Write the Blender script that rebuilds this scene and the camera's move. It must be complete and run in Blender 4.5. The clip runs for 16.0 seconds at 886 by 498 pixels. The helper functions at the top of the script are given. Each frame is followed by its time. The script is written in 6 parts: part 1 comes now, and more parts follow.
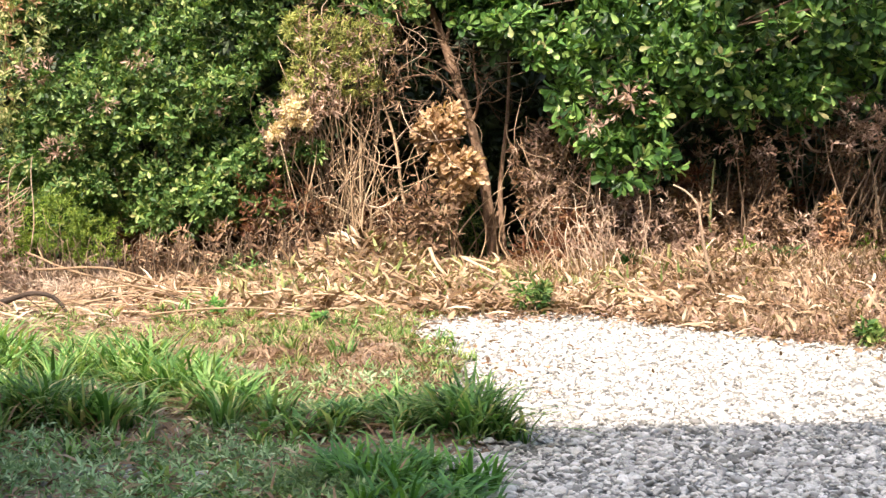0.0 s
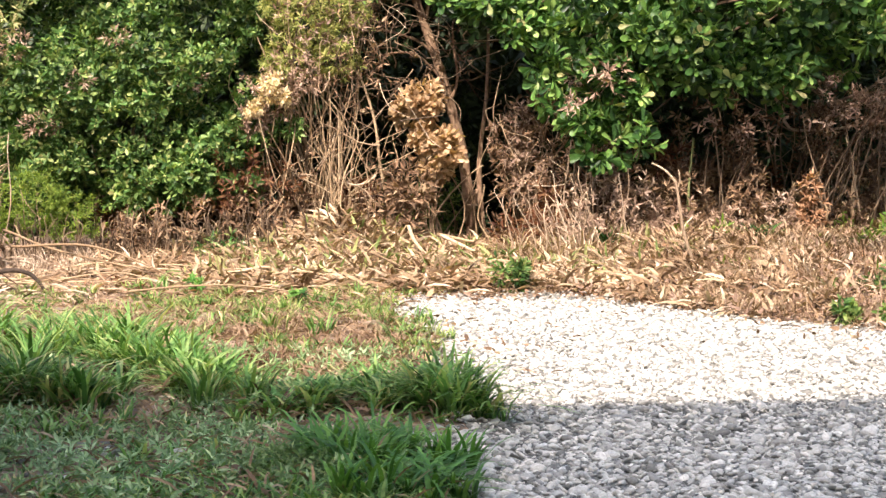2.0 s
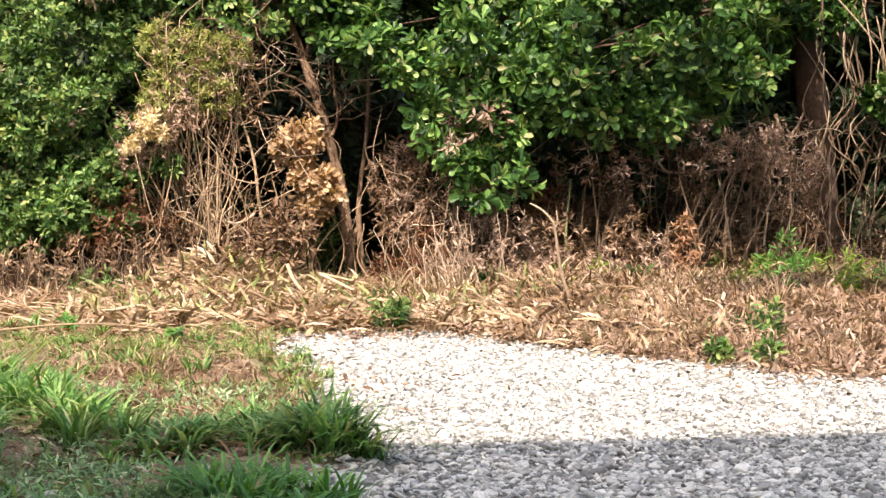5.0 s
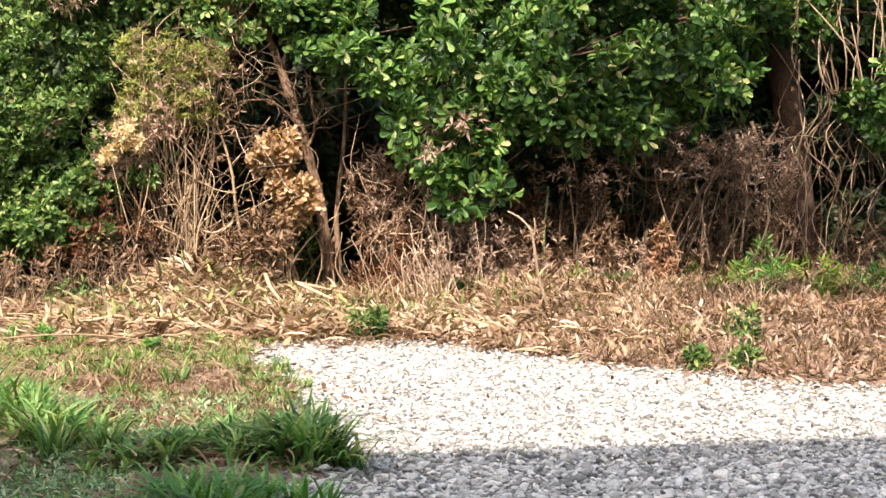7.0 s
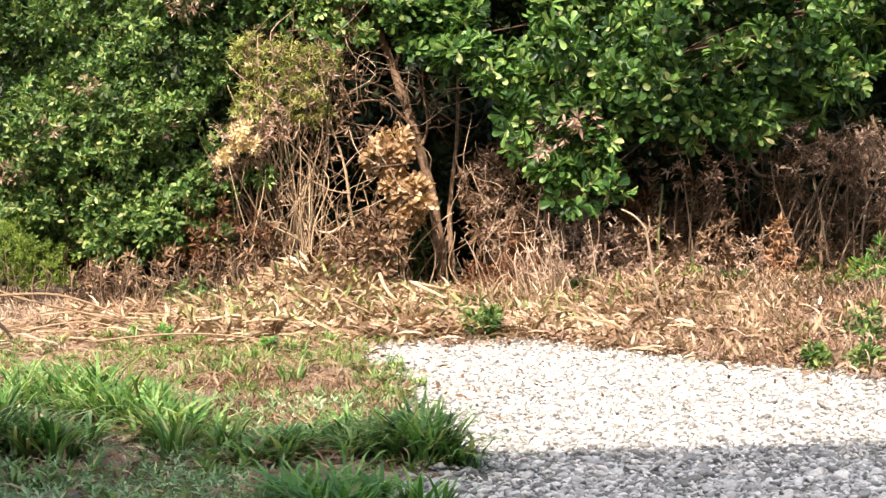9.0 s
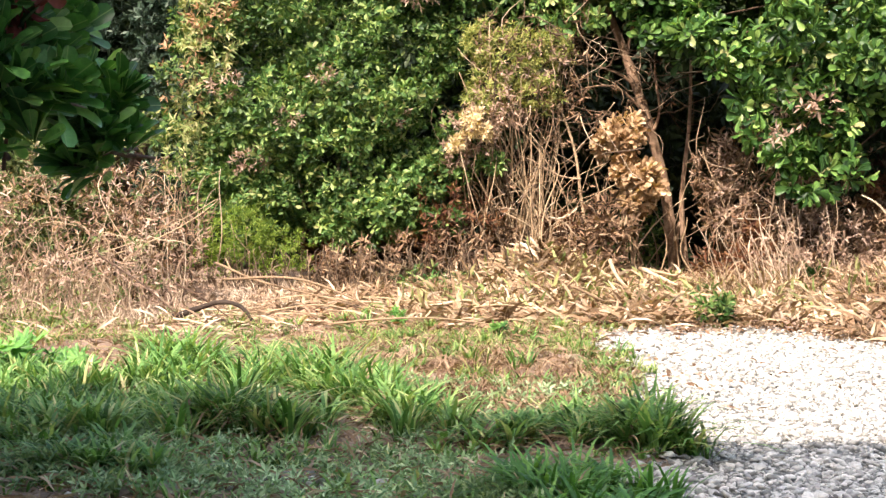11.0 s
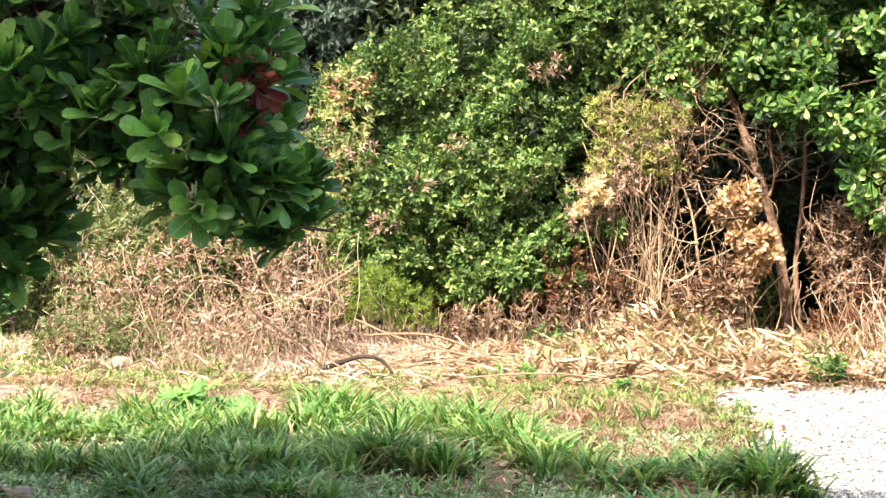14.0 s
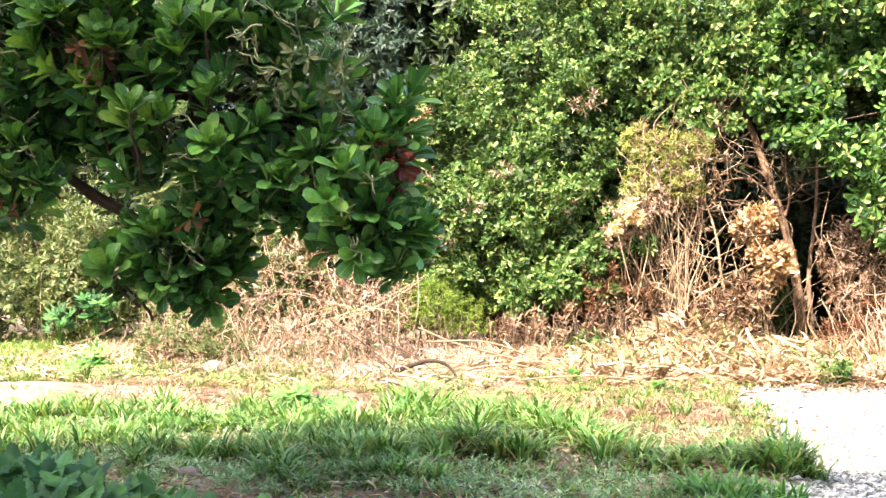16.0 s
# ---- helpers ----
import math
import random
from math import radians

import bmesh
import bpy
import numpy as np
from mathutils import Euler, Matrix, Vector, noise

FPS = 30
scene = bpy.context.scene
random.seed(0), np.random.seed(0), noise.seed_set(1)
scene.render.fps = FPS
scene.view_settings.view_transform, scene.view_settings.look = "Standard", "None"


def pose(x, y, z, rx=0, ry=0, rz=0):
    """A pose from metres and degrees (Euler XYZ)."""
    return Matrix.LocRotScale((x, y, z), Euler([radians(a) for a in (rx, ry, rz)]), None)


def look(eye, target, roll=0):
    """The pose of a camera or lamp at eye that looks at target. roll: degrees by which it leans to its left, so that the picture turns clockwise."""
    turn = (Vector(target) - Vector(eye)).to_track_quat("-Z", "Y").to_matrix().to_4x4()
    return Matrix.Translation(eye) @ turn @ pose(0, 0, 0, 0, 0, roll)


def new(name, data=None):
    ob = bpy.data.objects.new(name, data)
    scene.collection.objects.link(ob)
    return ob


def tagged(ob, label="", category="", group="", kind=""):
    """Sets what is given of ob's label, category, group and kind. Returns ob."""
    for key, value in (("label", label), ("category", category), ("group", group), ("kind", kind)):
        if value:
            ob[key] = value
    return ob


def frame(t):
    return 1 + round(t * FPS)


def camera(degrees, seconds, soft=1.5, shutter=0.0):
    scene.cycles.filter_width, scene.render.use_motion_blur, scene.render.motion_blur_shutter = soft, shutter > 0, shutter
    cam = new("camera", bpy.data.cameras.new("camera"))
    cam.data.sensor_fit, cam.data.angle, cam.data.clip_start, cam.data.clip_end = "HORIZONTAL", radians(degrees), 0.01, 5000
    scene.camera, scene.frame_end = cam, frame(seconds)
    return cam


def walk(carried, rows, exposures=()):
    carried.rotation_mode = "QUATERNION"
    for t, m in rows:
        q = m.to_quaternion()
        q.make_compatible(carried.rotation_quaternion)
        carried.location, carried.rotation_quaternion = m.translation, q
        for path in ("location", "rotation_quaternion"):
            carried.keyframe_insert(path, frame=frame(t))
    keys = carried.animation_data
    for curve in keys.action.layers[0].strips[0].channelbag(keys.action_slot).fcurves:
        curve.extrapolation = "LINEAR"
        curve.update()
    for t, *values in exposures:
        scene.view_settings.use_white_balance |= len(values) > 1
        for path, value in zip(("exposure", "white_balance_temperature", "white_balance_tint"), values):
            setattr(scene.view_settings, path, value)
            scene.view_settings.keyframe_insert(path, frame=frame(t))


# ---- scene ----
cam = camera(34, 16.0, soft=1.45)
PATH = [
    (0.00, look((0.000, 0.000, 1.900), (-0.0628, 9.9751, 1.1979), -0.14)),
    (0.50, look((0.000, 0.000, 1.900), (0.0002, 9.9695, 1.1191), -0.13)),
    (1.00, look((0.000, 0.000, 1.900), (0.0077, 9.9745, 1.1864), -0.25)),
    (1.50, look((0.000, 0.000, 1.900), (-0.0677, 9.9738, 1.1796), -0.14)),
    (2.00, look((0.000, 0.000, 1.900), (0.0839, 9.9630, 1.0449), 0.05)),
    (2.50, look((0.000, 0.000, 1.900), (0.0118, 9.9682, 1.1033), 0.15)),
    (3.00, look((0.000, 0.000, 1.900), (-0.0772, 9.9717, 1.1523), 0.04)),
    (3.50, look((0.000, 0.000, 1.900), (0.2333, 9.9650, 1.0972), 0.47)),
    (4.00, look((0.000, 0.000, 1.900), (0.1466, 9.9680, 1.1141), 0.42)),
    (4.50, look((0.000, 0.000, 1.900), (0.3375, 9.9682, 1.1782), 0.47)),
    (5.00, look((0.000, 0.000, 1.900), (0.9142, 9.9411, 1.3184), 0.65)),
    (5.20, look((0.000, 0.000, 1.900), (1.0704, 9.9264, 1.3340), 0.55)),
    (6.20, look((0.000, 0.000, 1.900), (1.4414, 9.8808, 1.3592), 0.50)),
    (7.30, look((0.000, 0.000, 1.900), (0.7972, 9.9544, 1.3762), 0.28)),
    (7.50, look((0.000, 0.000, 1.900), (0.6049, 9.9657, 1.3348), 0.20)),
    (8.00, look((0.000, 0.000, 1.900), (0.2776, 9.9817, 1.3627), 0.05)),
    (8.20, look((0.000, 0.000, 1.900), (0.3659, 9.9811, 1.4064), 0.10)),
    (9.25, look((0.000, 0.000, 1.900), (0.2091, 9.9822, 1.3418), -0.40)),
    (10.30, look((0.000, 0.000, 1.900), (-0.7011, 9.9548, 1.2590), -0.68)),
    (10.50, look((0.000, 0.000, 1.900), (-0.9664, 9.9342, 1.2847), -0.76)),
    (11.00, look((0.000, 0.000, 1.900), (-1.2956, 9.8963, 1.2804), -0.43)),
    (11.50, look((0.000, 0.000, 1.900), (-1.6341, 9.8472, 1.2984), -0.81)),
    (12.00, look((-0.059, -1.287, 2.037), (-1.7400, 8.5582, 1.5430), -0.62)),
    (12.50, look((-0.059, -1.287, 2.037), (-2.0393, 8.5101, 1.7322), -0.58)),
    (13.00, look((-0.059, -1.287, 2.037), (-1.9000, 8.5353, 1.6745), -0.14)),
    (13.50, look((-0.059, -1.287, 2.037), (-2.0750, 8.5022, 1.7127), -0.17)),
    (14.00, look((-0.059, -1.287, 2.037), (-2.0931, 8.5009, 1.8004), -0.06)),
    (14.50, look((-0.087, -3.972, 2.361), (-2.1416, 5.8069, 1.9736), -0.07)),
    (15.00, look((-0.087, -3.972, 2.361), (-2.0213, 5.8326, 2.0053), -0.00)),
    (15.50, look((-0.087, -3.972, 2.361), (-2.0433, 5.8334, 2.1999), 0.20)),
    (16.00, look((-0.087, -3.972, 2.361), (-2.2280, 5.7931, 2.1229), -0.13)),
]
walk(cam, PATH, [(0.0, 1.45), (5.0, 1.28), (8.0, 1.3), (10.5, 1.5), (12.0, 1.6), (13.0, 1.88), (14.0, 1.95), (15.0, 2.05), (15.5, 2.25), (16.0, 2.35)])

# ---- daylight: high afternoon sun behind the viewer, slightly from the left ----
SUN_AZ, SUN_EL = radians(199), radians(48)
to_sun = Vector((math.sin(SUN_AZ) * math.cos(SUN_EL), math.cos(SUN_AZ) * math.cos(SUN_EL), math.sin(SUN_EL)))
world = bpy.data.worlds.new("world")
scene.world = world
world.use_nodes = True
sky = world.node_tree.nodes.new("ShaderNodeTexSky")
sky.sky_type, sky.sun_disc = "NISHITA", False
sky.sun_elevation, sky.sun_rotation = SUN_EL, SUN_AZ
sky.dust_density, sky.ozone_density = 4.0, 0.5
world.node_tree.nodes["Background"].inputs[1].default_value = 0.235
world.node_tree.links.new(sky.outputs[0], world.node_tree.nodes["Background"].inputs[0])
sun = new("sun", bpy.data.lights.new("sun", "SUN"))
sun.data.energy, sun.data.angle, sun.data.color = 4.62, radians(0.5), (1.0, 0.885, 0.785)
sun.matrix_world = look(to_sun * 60, (0, 0, 0))


# ---- materials ----
def start_material(name):
    m = bpy.data.materials.new(name)
    m.use_nodes = True
    return m, m.node_tree.nodes, m.node_tree.links, m.node_tree.nodes["Principled BSDF"]


def ramp_node(nodes, stops):
    r = nodes.new("ShaderNodeValToRGB")
    while len(r.color_ramp.elements) < len(stops):
        r.color_ramp.elements.new(0.5)
    for e, (p, c) in zip(r.color_ramp.elements, stops):
        e.position, e.color = p, (*c, 1)
    return r


def piece_random(nodes, links):
    """A random number for each loose piece and each object."""
    geo, info, add = nodes.new("ShaderNodeNewGeometry"), nodes.new("ShaderNodeObjectInfo"), nodes.new("ShaderNodeMath")
    fract = nodes.new("ShaderNodeMath")
    fract.operation = "FRACT"
    links.new(geo.outputs["Random Per Island"], add.inputs[0])
    links.new(info.outputs["Random"], add.inputs[1])
    links.new(add.outputs[0], fract.inputs[0])
    return fract.outputs[0]


def noise_node(nodes, links, scale, detail=4.0, rough=0.6):
    co, n = nodes.new("ShaderNodeNewGeometry"), nodes.new("ShaderNodeTexNoise")
    n.inputs["Scale"].default_value, n.inputs["Detail"].default_value, n.inputs["Roughness"].default_value = scale, detail, rough
    links.new(co.outputs["Position"], n.inputs["Vector"])
    return n


def blend(nodes, links, mode, fac, a, b):
    x = nodes.new("ShaderNodeMix")
    x.data_type, x.blend_type = "RGBA", mode
    for sock, v in ((x.inputs[0], fac), (x.inputs[6], a), (x.inputs[7], b)):
        if isinstance(v, (int, float)):
            sock.default_value = v
        elif isinstance(v, tuple):
            sock.default_value = (*v, 1)
        else:
            links.new(v, sock)
    return x.outputs[2]


def leafy(name, stops, rough=0.45, thin=0.3, patch=0.9, patch_col=(0.42, 0.44, 0.3), gloss=0.25, rib=False):
    """Leaf surface: each leaf its own tone, broad patches of tone over the crown, light coming through the blade."""
    m, nodes, links, bsdf = start_material(name)
    r = ramp_node(nodes, stops)
    links.new(piece_random(nodes, links), r.inputs[0])
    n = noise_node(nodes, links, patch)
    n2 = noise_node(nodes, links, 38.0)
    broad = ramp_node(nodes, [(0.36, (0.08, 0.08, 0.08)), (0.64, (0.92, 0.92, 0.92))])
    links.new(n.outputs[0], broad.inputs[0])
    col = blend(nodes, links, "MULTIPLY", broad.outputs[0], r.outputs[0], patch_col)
    r2 = ramp_node(nodes, [(0.3, (0.72, 0.72, 0.7)), (0.7, (1.15, 1.15, 1.05))])
    links.new(n2.outputs[0], r2.inputs[0])
    col = blend(nodes, links, "MULTIPLY", 1.0, col, r2.outputs[0])
    if rib:
        at, line = nodes.new("ShaderNodeAttribute"), ramp_node(nodes, [(0.88, (0, 0, 0)), (0.98, (0.4, 0.4, 0.4))])
        at.attribute_name = "rib"
        links.new(at.outputs["Fac"], line.inputs[0])
        col = blend(nodes, links, "MIX", line.outputs[0], col, (0.3, 0.38, 0.14))
    links.new(col, bsdf.inputs["Base Color"])
    bsdf.inputs["Roughness"].default_value = rough
    bsdf.inputs["Specular IOR Level"].default_value = gloss
    if thin:
        tr, mix = nodes.new("ShaderNodeBsdfTranslucent"), nodes.new("ShaderNodeMixShader")
        links.new(blend(nodes, links, "MULTIPLY", 1.0, col, (1.25, 1.3, 0.6)), tr.inputs[0])
        mix.inputs[0].default_value = thin
        links.new(bsdf.outputs[0], mix.inputs[1])
        links.new(tr.outputs[0], mix.inputs[2])
        links.new(mix.outputs[0], nodes["Material Output"].inputs[0])
    return m


def rough_surface(name, stops, scale, bump_scale, bump=0.4, rough=0.9, pieces=0.0, fine=(0.7, 1.2)):
    """Bark, soil, stone: tone from noise at two sizes, relief, and a tone of its own for every loose piece."""
    m, nodes, links, bsdf = start_material(name)
    n, n2 = noise_node(nodes, links, scale), noise_node(nodes, links, bump_scale, 6.0)
    r = ramp_node(nodes, stops)
    src = n.outputs[0]
    if pieces:
        mx = nodes.new("ShaderNodeMix")
        mx.inputs[0].default_value = pieces
        links.new(src, mx.inputs[2])
        links.new(piece_random(nodes, links), mx.inputs[3])
        src = mx.outputs[0]
    links.new(src, r.inputs[0])
    r2 = ramp_node(nodes, [(0.3, (fine[0],) * 3), (0.7, (fine[1],) * 3)])
    links.new(n2.outputs[0], r2.inputs[0])
    links.new(blend(nodes, links, "MULTIPLY", 1.0, r.outputs[0], r2.outputs[0]), bsdf.inputs["Base Color"])
    b = nodes.new("ShaderNodeBump")
    b.inputs["Strength"].default_value, b.inputs["Distance"].default_value = bump, 0.02
    links.new(n2.outputs[0], b.inputs["Height"])
    links.new(b.outputs[0], bsdf.inputs["Normal"])
    bsdf.inputs["Roughness"].default_value = rough
    bsdf.inputs["Specular IOR Level"].default_value = 0.2
    return m


# Dark cool patch tint: leaf variety, plus painted darkness for gaps between clumps.
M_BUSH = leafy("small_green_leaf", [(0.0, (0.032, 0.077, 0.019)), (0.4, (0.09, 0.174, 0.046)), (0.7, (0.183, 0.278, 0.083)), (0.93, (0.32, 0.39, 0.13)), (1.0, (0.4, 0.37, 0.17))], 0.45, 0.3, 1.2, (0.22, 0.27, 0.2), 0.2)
M_FEATHER = leafy("olive_fine_leaf", [(0.0, (0.13, 0.17, 0.045)), (0.5, (0.3, 0.33, 0.1)), (1.0, (0.52, 0.47, 0.22))], 0.6, 0.4, patch_col=(0.65, 0.65, 0.5))
M_FERN = leafy("yellow_green_leaf", [(0.0, (0.1, 0.17, 0.02)), (0.6, (0.2, 0.29, 0.04)), (1.0, (0.3, 0.34, 0.07))], 0.55, 0.35)
# Patch tint again mixes leaf variety with the look of unlit crown gaps.
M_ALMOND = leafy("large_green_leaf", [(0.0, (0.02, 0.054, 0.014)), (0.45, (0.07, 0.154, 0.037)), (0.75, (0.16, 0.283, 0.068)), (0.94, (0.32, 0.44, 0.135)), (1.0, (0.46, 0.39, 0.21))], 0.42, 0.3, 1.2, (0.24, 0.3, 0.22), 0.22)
M_NEAR = leafy("glossy_rosette_leaf", [(0.0, (0.03, 0.09, 0.025)), (0.5, (0.08, 0.208, 0.048)), (0.85, (0.145, 0.325, 0.074)), (1.0, (0.27, 0.42, 0.11))], 0.38, 0.25, 1.3, (0.42, 0.48, 0.38), 0.3, rib=True)
# Leaf tones set dark: the wood's shaded interior is put into the colour.
M_FAR = leafy("shade_darkened_leaf", [(0.0, (0.0184, 0.032, 0.0157)), (0.6, (0.0414, 0.068, 0.028)), (1.0, (0.0828, 0.104, 0.0448))], 0.5, 0.2)
M_PALEBUSH = leafy("dusty_green_leaf", [(0.0, (0.0574, 0.0944, 0.0255)), (0.5, (0.128, 0.167, 0.0574)), (0.8, (0.204, 0.209, 0.0952)), (1.0, (0.255, 0.239, 0.128))], 0.6, 0.3)
M_GOLD = leafy("dry_golden_leaf", [(0.0, (0.35, 0.22, 0.13)), (0.5, (0.56, 0.395, 0.25)), (1.0, (0.74, 0.57, 0.42))], 0.7, 0.35, patch_col=(0.6, 0.52, 0.46))
M_BROWN = leafy("dead_brown_leaf", [(0.0, (0.085, 0.05, 0.031)), (0.5, (0.2, 0.122, 0.079)), (0.85, (0.36, 0.23, 0.155)), (1.0, (0.5, 0.36, 0.25))], 0.75, 0.25, patch_col=(0.5, 0.44, 0.4))
M_RUST = leafy("rust_red_leaf", [(0.0, (0.0837, 0.0313, 0.0166)), (0.6, (0.161, 0.0665, 0.0331)), (1.0, (0.232, 0.133, 0.0662))], 0.65, 0.3, patch_col=(0.66, 0.58, 0.52))
M_CRIMSON = leafy("withered_crimson_leaf", [(0.0, (0.06, 0.012, 0.012)), (0.6, (0.15, 0.03, 0.025)), (1.0, (0.24, 0.07, 0.05))], 0.6, 0.25, patch_col=(0.66, 0.58, 0.52))
M_ORANGE = leafy("orange_dead_leaf", [(0.0, (0.22, 0.115, 0.07)), (0.6, (0.4, 0.225, 0.14)), (1.0, (0.56, 0.36, 0.25))], 0.7, 0.3, patch_col=(0.66, 0.58, 0.52))
M_PALE = leafy("bleached_seed_head", [(0.0, (0.462, 0.347, 0.21)), (0.5, (0.682, 0.546, 0.36)), (1.0, (0.85, 0.735, 0.52))], 0.8, 0.35, patch_col=(0.66, 0.58, 0.52))
M_GRASS = leafy("coarse_grass", [(0.0, (0.05, 0.118, 0.028)), (0.35, (0.122, 0.245, 0.068)), (0.7, (0.225, 0.37, 0.122)), (0.9, (0.36, 0.45, 0.17)), (1.0, (0.62, 0.52, 0.3))], 0.45, 0.32, 1.6, (0.5, 0.52, 0.42), gloss=0.15)
M_LOW = leafy("low_grass", [(0.0, (0.1, 0.18, 0.045)), (0.5, (0.2, 0.31, 0.088)), (0.8, (0.36, 0.41, 0.15)), (1.0, (0.66, 0.59, 0.33))], 0.55, 0.4)
M_HERB = leafy("grey_green_herb", [(0.0, (0.149, 0.236, 0.117)), (0.6, (0.3, 0.429, 0.236)), (1.0, (0.58, 0.687, 0.471))], 0.6, 0.25)
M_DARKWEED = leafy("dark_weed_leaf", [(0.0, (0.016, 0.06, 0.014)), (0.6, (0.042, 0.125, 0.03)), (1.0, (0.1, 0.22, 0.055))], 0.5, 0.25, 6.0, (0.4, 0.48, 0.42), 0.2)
M_WEED = leafy("broad_weed_leaf", [(0.0, (0.06, 0.155, 0.035)), (0.6, (0.125, 0.285, 0.062)), (1.0, (0.24, 0.42, 0.1))], 0.42, 0.3)
M_STRAW = leafy("dry_straw", [(0.0, (0.165, 0.1, 0.06)), (0.35, (0.32, 0.213, 0.135)), (0.75, (0.48, 0.356, 0.25)), (1.0, (0.66, 0.55, 0.44))], 0.8, 0.15, 1.3, (0.4, 0.32, 0.26))
M_DRYGRASS = leafy("dry_grass", [(0.0, (0.15, 0.09, 0.06)), (0.5, (0.295, 0.195, 0.13)), (1.0, (0.48, 0.35, 0.25))], 0.8, 0.2, 1.1, (0.46, 0.39, 0.33))
M_BRUSH = leafy("dead_twig", [(0.0, (0.2, 0.135, 0.0952)), (0.5, (0.4, 0.291, 0.213)), (1.0, (0.62, 0.499, 0.392))], 0.85, 0.0, 0.8, (0.6, 0.52, 0.45))
# Fresh leaf of the foremost rosettes, brightened so the crown behind reads as shaded.
M_FRESH = leafy("fresh_lit_rosette_leaf", [(0.0, (0.07, 0.18, 0.04)), (0.6, (0.13, 0.3, 0.06)), (1.0, (0.26, 0.42, 0.09))], 0.3, 0.25, 1.3, rib=True)
M_STALK = leafy("pale_green_flower_stalk", [(0.0, (0.2, 0.22, 0.1)), (0.6, (0.34, 0.34, 0.17)), (1.0, (0.46, 0.4, 0.25))], 0.6, 0.0)
M_TAN = leafy("dead_tan_leaf", [(0.0, (0.18, 0.11, 0.085)), (0.5, (0.36, 0.245, 0.2)), (1.0, (0.55, 0.41, 0.34))], 0.8, 0.25, patch_col=(0.66, 0.6, 0.56))
M_FADED = leafy("fading_yellow_leaf", [(0.0, (0.15, 0.21, 0.07)), (0.5, (0.3, 0.34, 0.13)), (1.0, (0.52, 0.45, 0.25))], 0.6, 0.3)
# Bluish tint of distance haze is mixed into these far leaf tones.
M_HAZE = leafy("hazed_far_leaf", [(0.0, (0.02, 0.04, 0.029)), (0.6, (0.044, 0.075, 0.053)), (1.0, (0.085, 0.118, 0.088))], 0.5, 0.2)
# Darker copy of dry_stem: brown, with understory shade put into its colour.
M_DIMSTEM = rough_surface("dimmed_brown_stem", [(0.25, (0.075, 0.049, 0.031)), (0.6, (0.15, 0.1, 0.064)), (0.9, (0.26, 0.185, 0.12))], 3.0, 40.0, pieces=0.7)
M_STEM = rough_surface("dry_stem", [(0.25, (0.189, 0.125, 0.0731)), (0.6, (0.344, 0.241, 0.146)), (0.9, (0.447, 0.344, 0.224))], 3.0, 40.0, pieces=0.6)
M_BARK = rough_surface("pale_brown_bark", [(0.25, (0.129, 0.0751, 0.0462)), (0.55, (0.249, 0.158, 0.101)), (0.8, (0.356, 0.261, 0.185))], 5.0, 30.0, 0.7)
M_DARKBARK = rough_surface("dark_brown_bark", [(0.25, (0.048, 0.0288, 0.0192)), (0.6, (0.0896, 0.0544, 0.0352)), (0.9, (0.141, 0.096, 0.064))], 4.0, 22.0, 0.9)
M_CHAR = rough_surface("dark_weathered_branch", [(0.25, (0.02, 0.014, 0.01)), (0.6, (0.04, 0.027, 0.019)), (0.9, (0.07, 0.05, 0.036))], 4.0, 26.0, 0.8)
M_LIANA = rough_surface("pale_liana_bark", [(0.25, (0.205, 0.139, 0.0902)), (0.6, (0.328, 0.238, 0.156)), (0.9, (0.41, 0.328, 0.23))], 4.0, 40.0, pieces=0.5)
M_SOIL = rough_surface("dry_soil", [(0.3, (0.12, 0.079, 0.056)), (0.5, (0.215, 0.15, 0.108)), (0.7, (0.31, 0.228, 0.172))], 0.8, 14.0, 0.8, 0.95)
M_CLOD = rough_surface("soil_clod", [(0.2, (0.128, 0.0859, 0.0574)), (0.6, (0.217, 0.16, 0.109)), (0.9, (0.293, 0.23, 0.166))], 6.0, 30.0, 0.8, 0.95, pieces=0.4)
M_GRIT = rough_surface("stony_grit", [(0.3, (0.1, 0.095, 0.0875)), (0.7, (0.2, 0.19, 0.17))], 30.0, 60.0, 0.8, 0.95)
M_PEBBLE = rough_surface("river_pebble", [(0.0, (0.09, 0.083, 0.071)), (0.2, (0.225, 0.212, 0.188)), (0.5, (0.375, 0.354, 0.312)), (0.8, (0.465, 0.438, 0.388)), (1.0, (0.59, 0.556, 0.492))], 8.0, 45.0, 0.25, 0.8, pieces=0.9)
M_ROCK = rough_surface("field_stone", [(0.3, (0.16, 0.118, 0.085)), (0.7, (0.29, 0.225, 0.168))], 6.0, 30.0, 0.5, 0.9)
# White chosen so the unseen wall bounces light into the shaded foreground.
M_WALL = rough_surface("bounce_white_wall", [(0.3, (0.66, 0.65, 0.62)), (0.7, (0.76, 0.75, 0.72))], 1.0, 20.0, 0.3, 0.9)


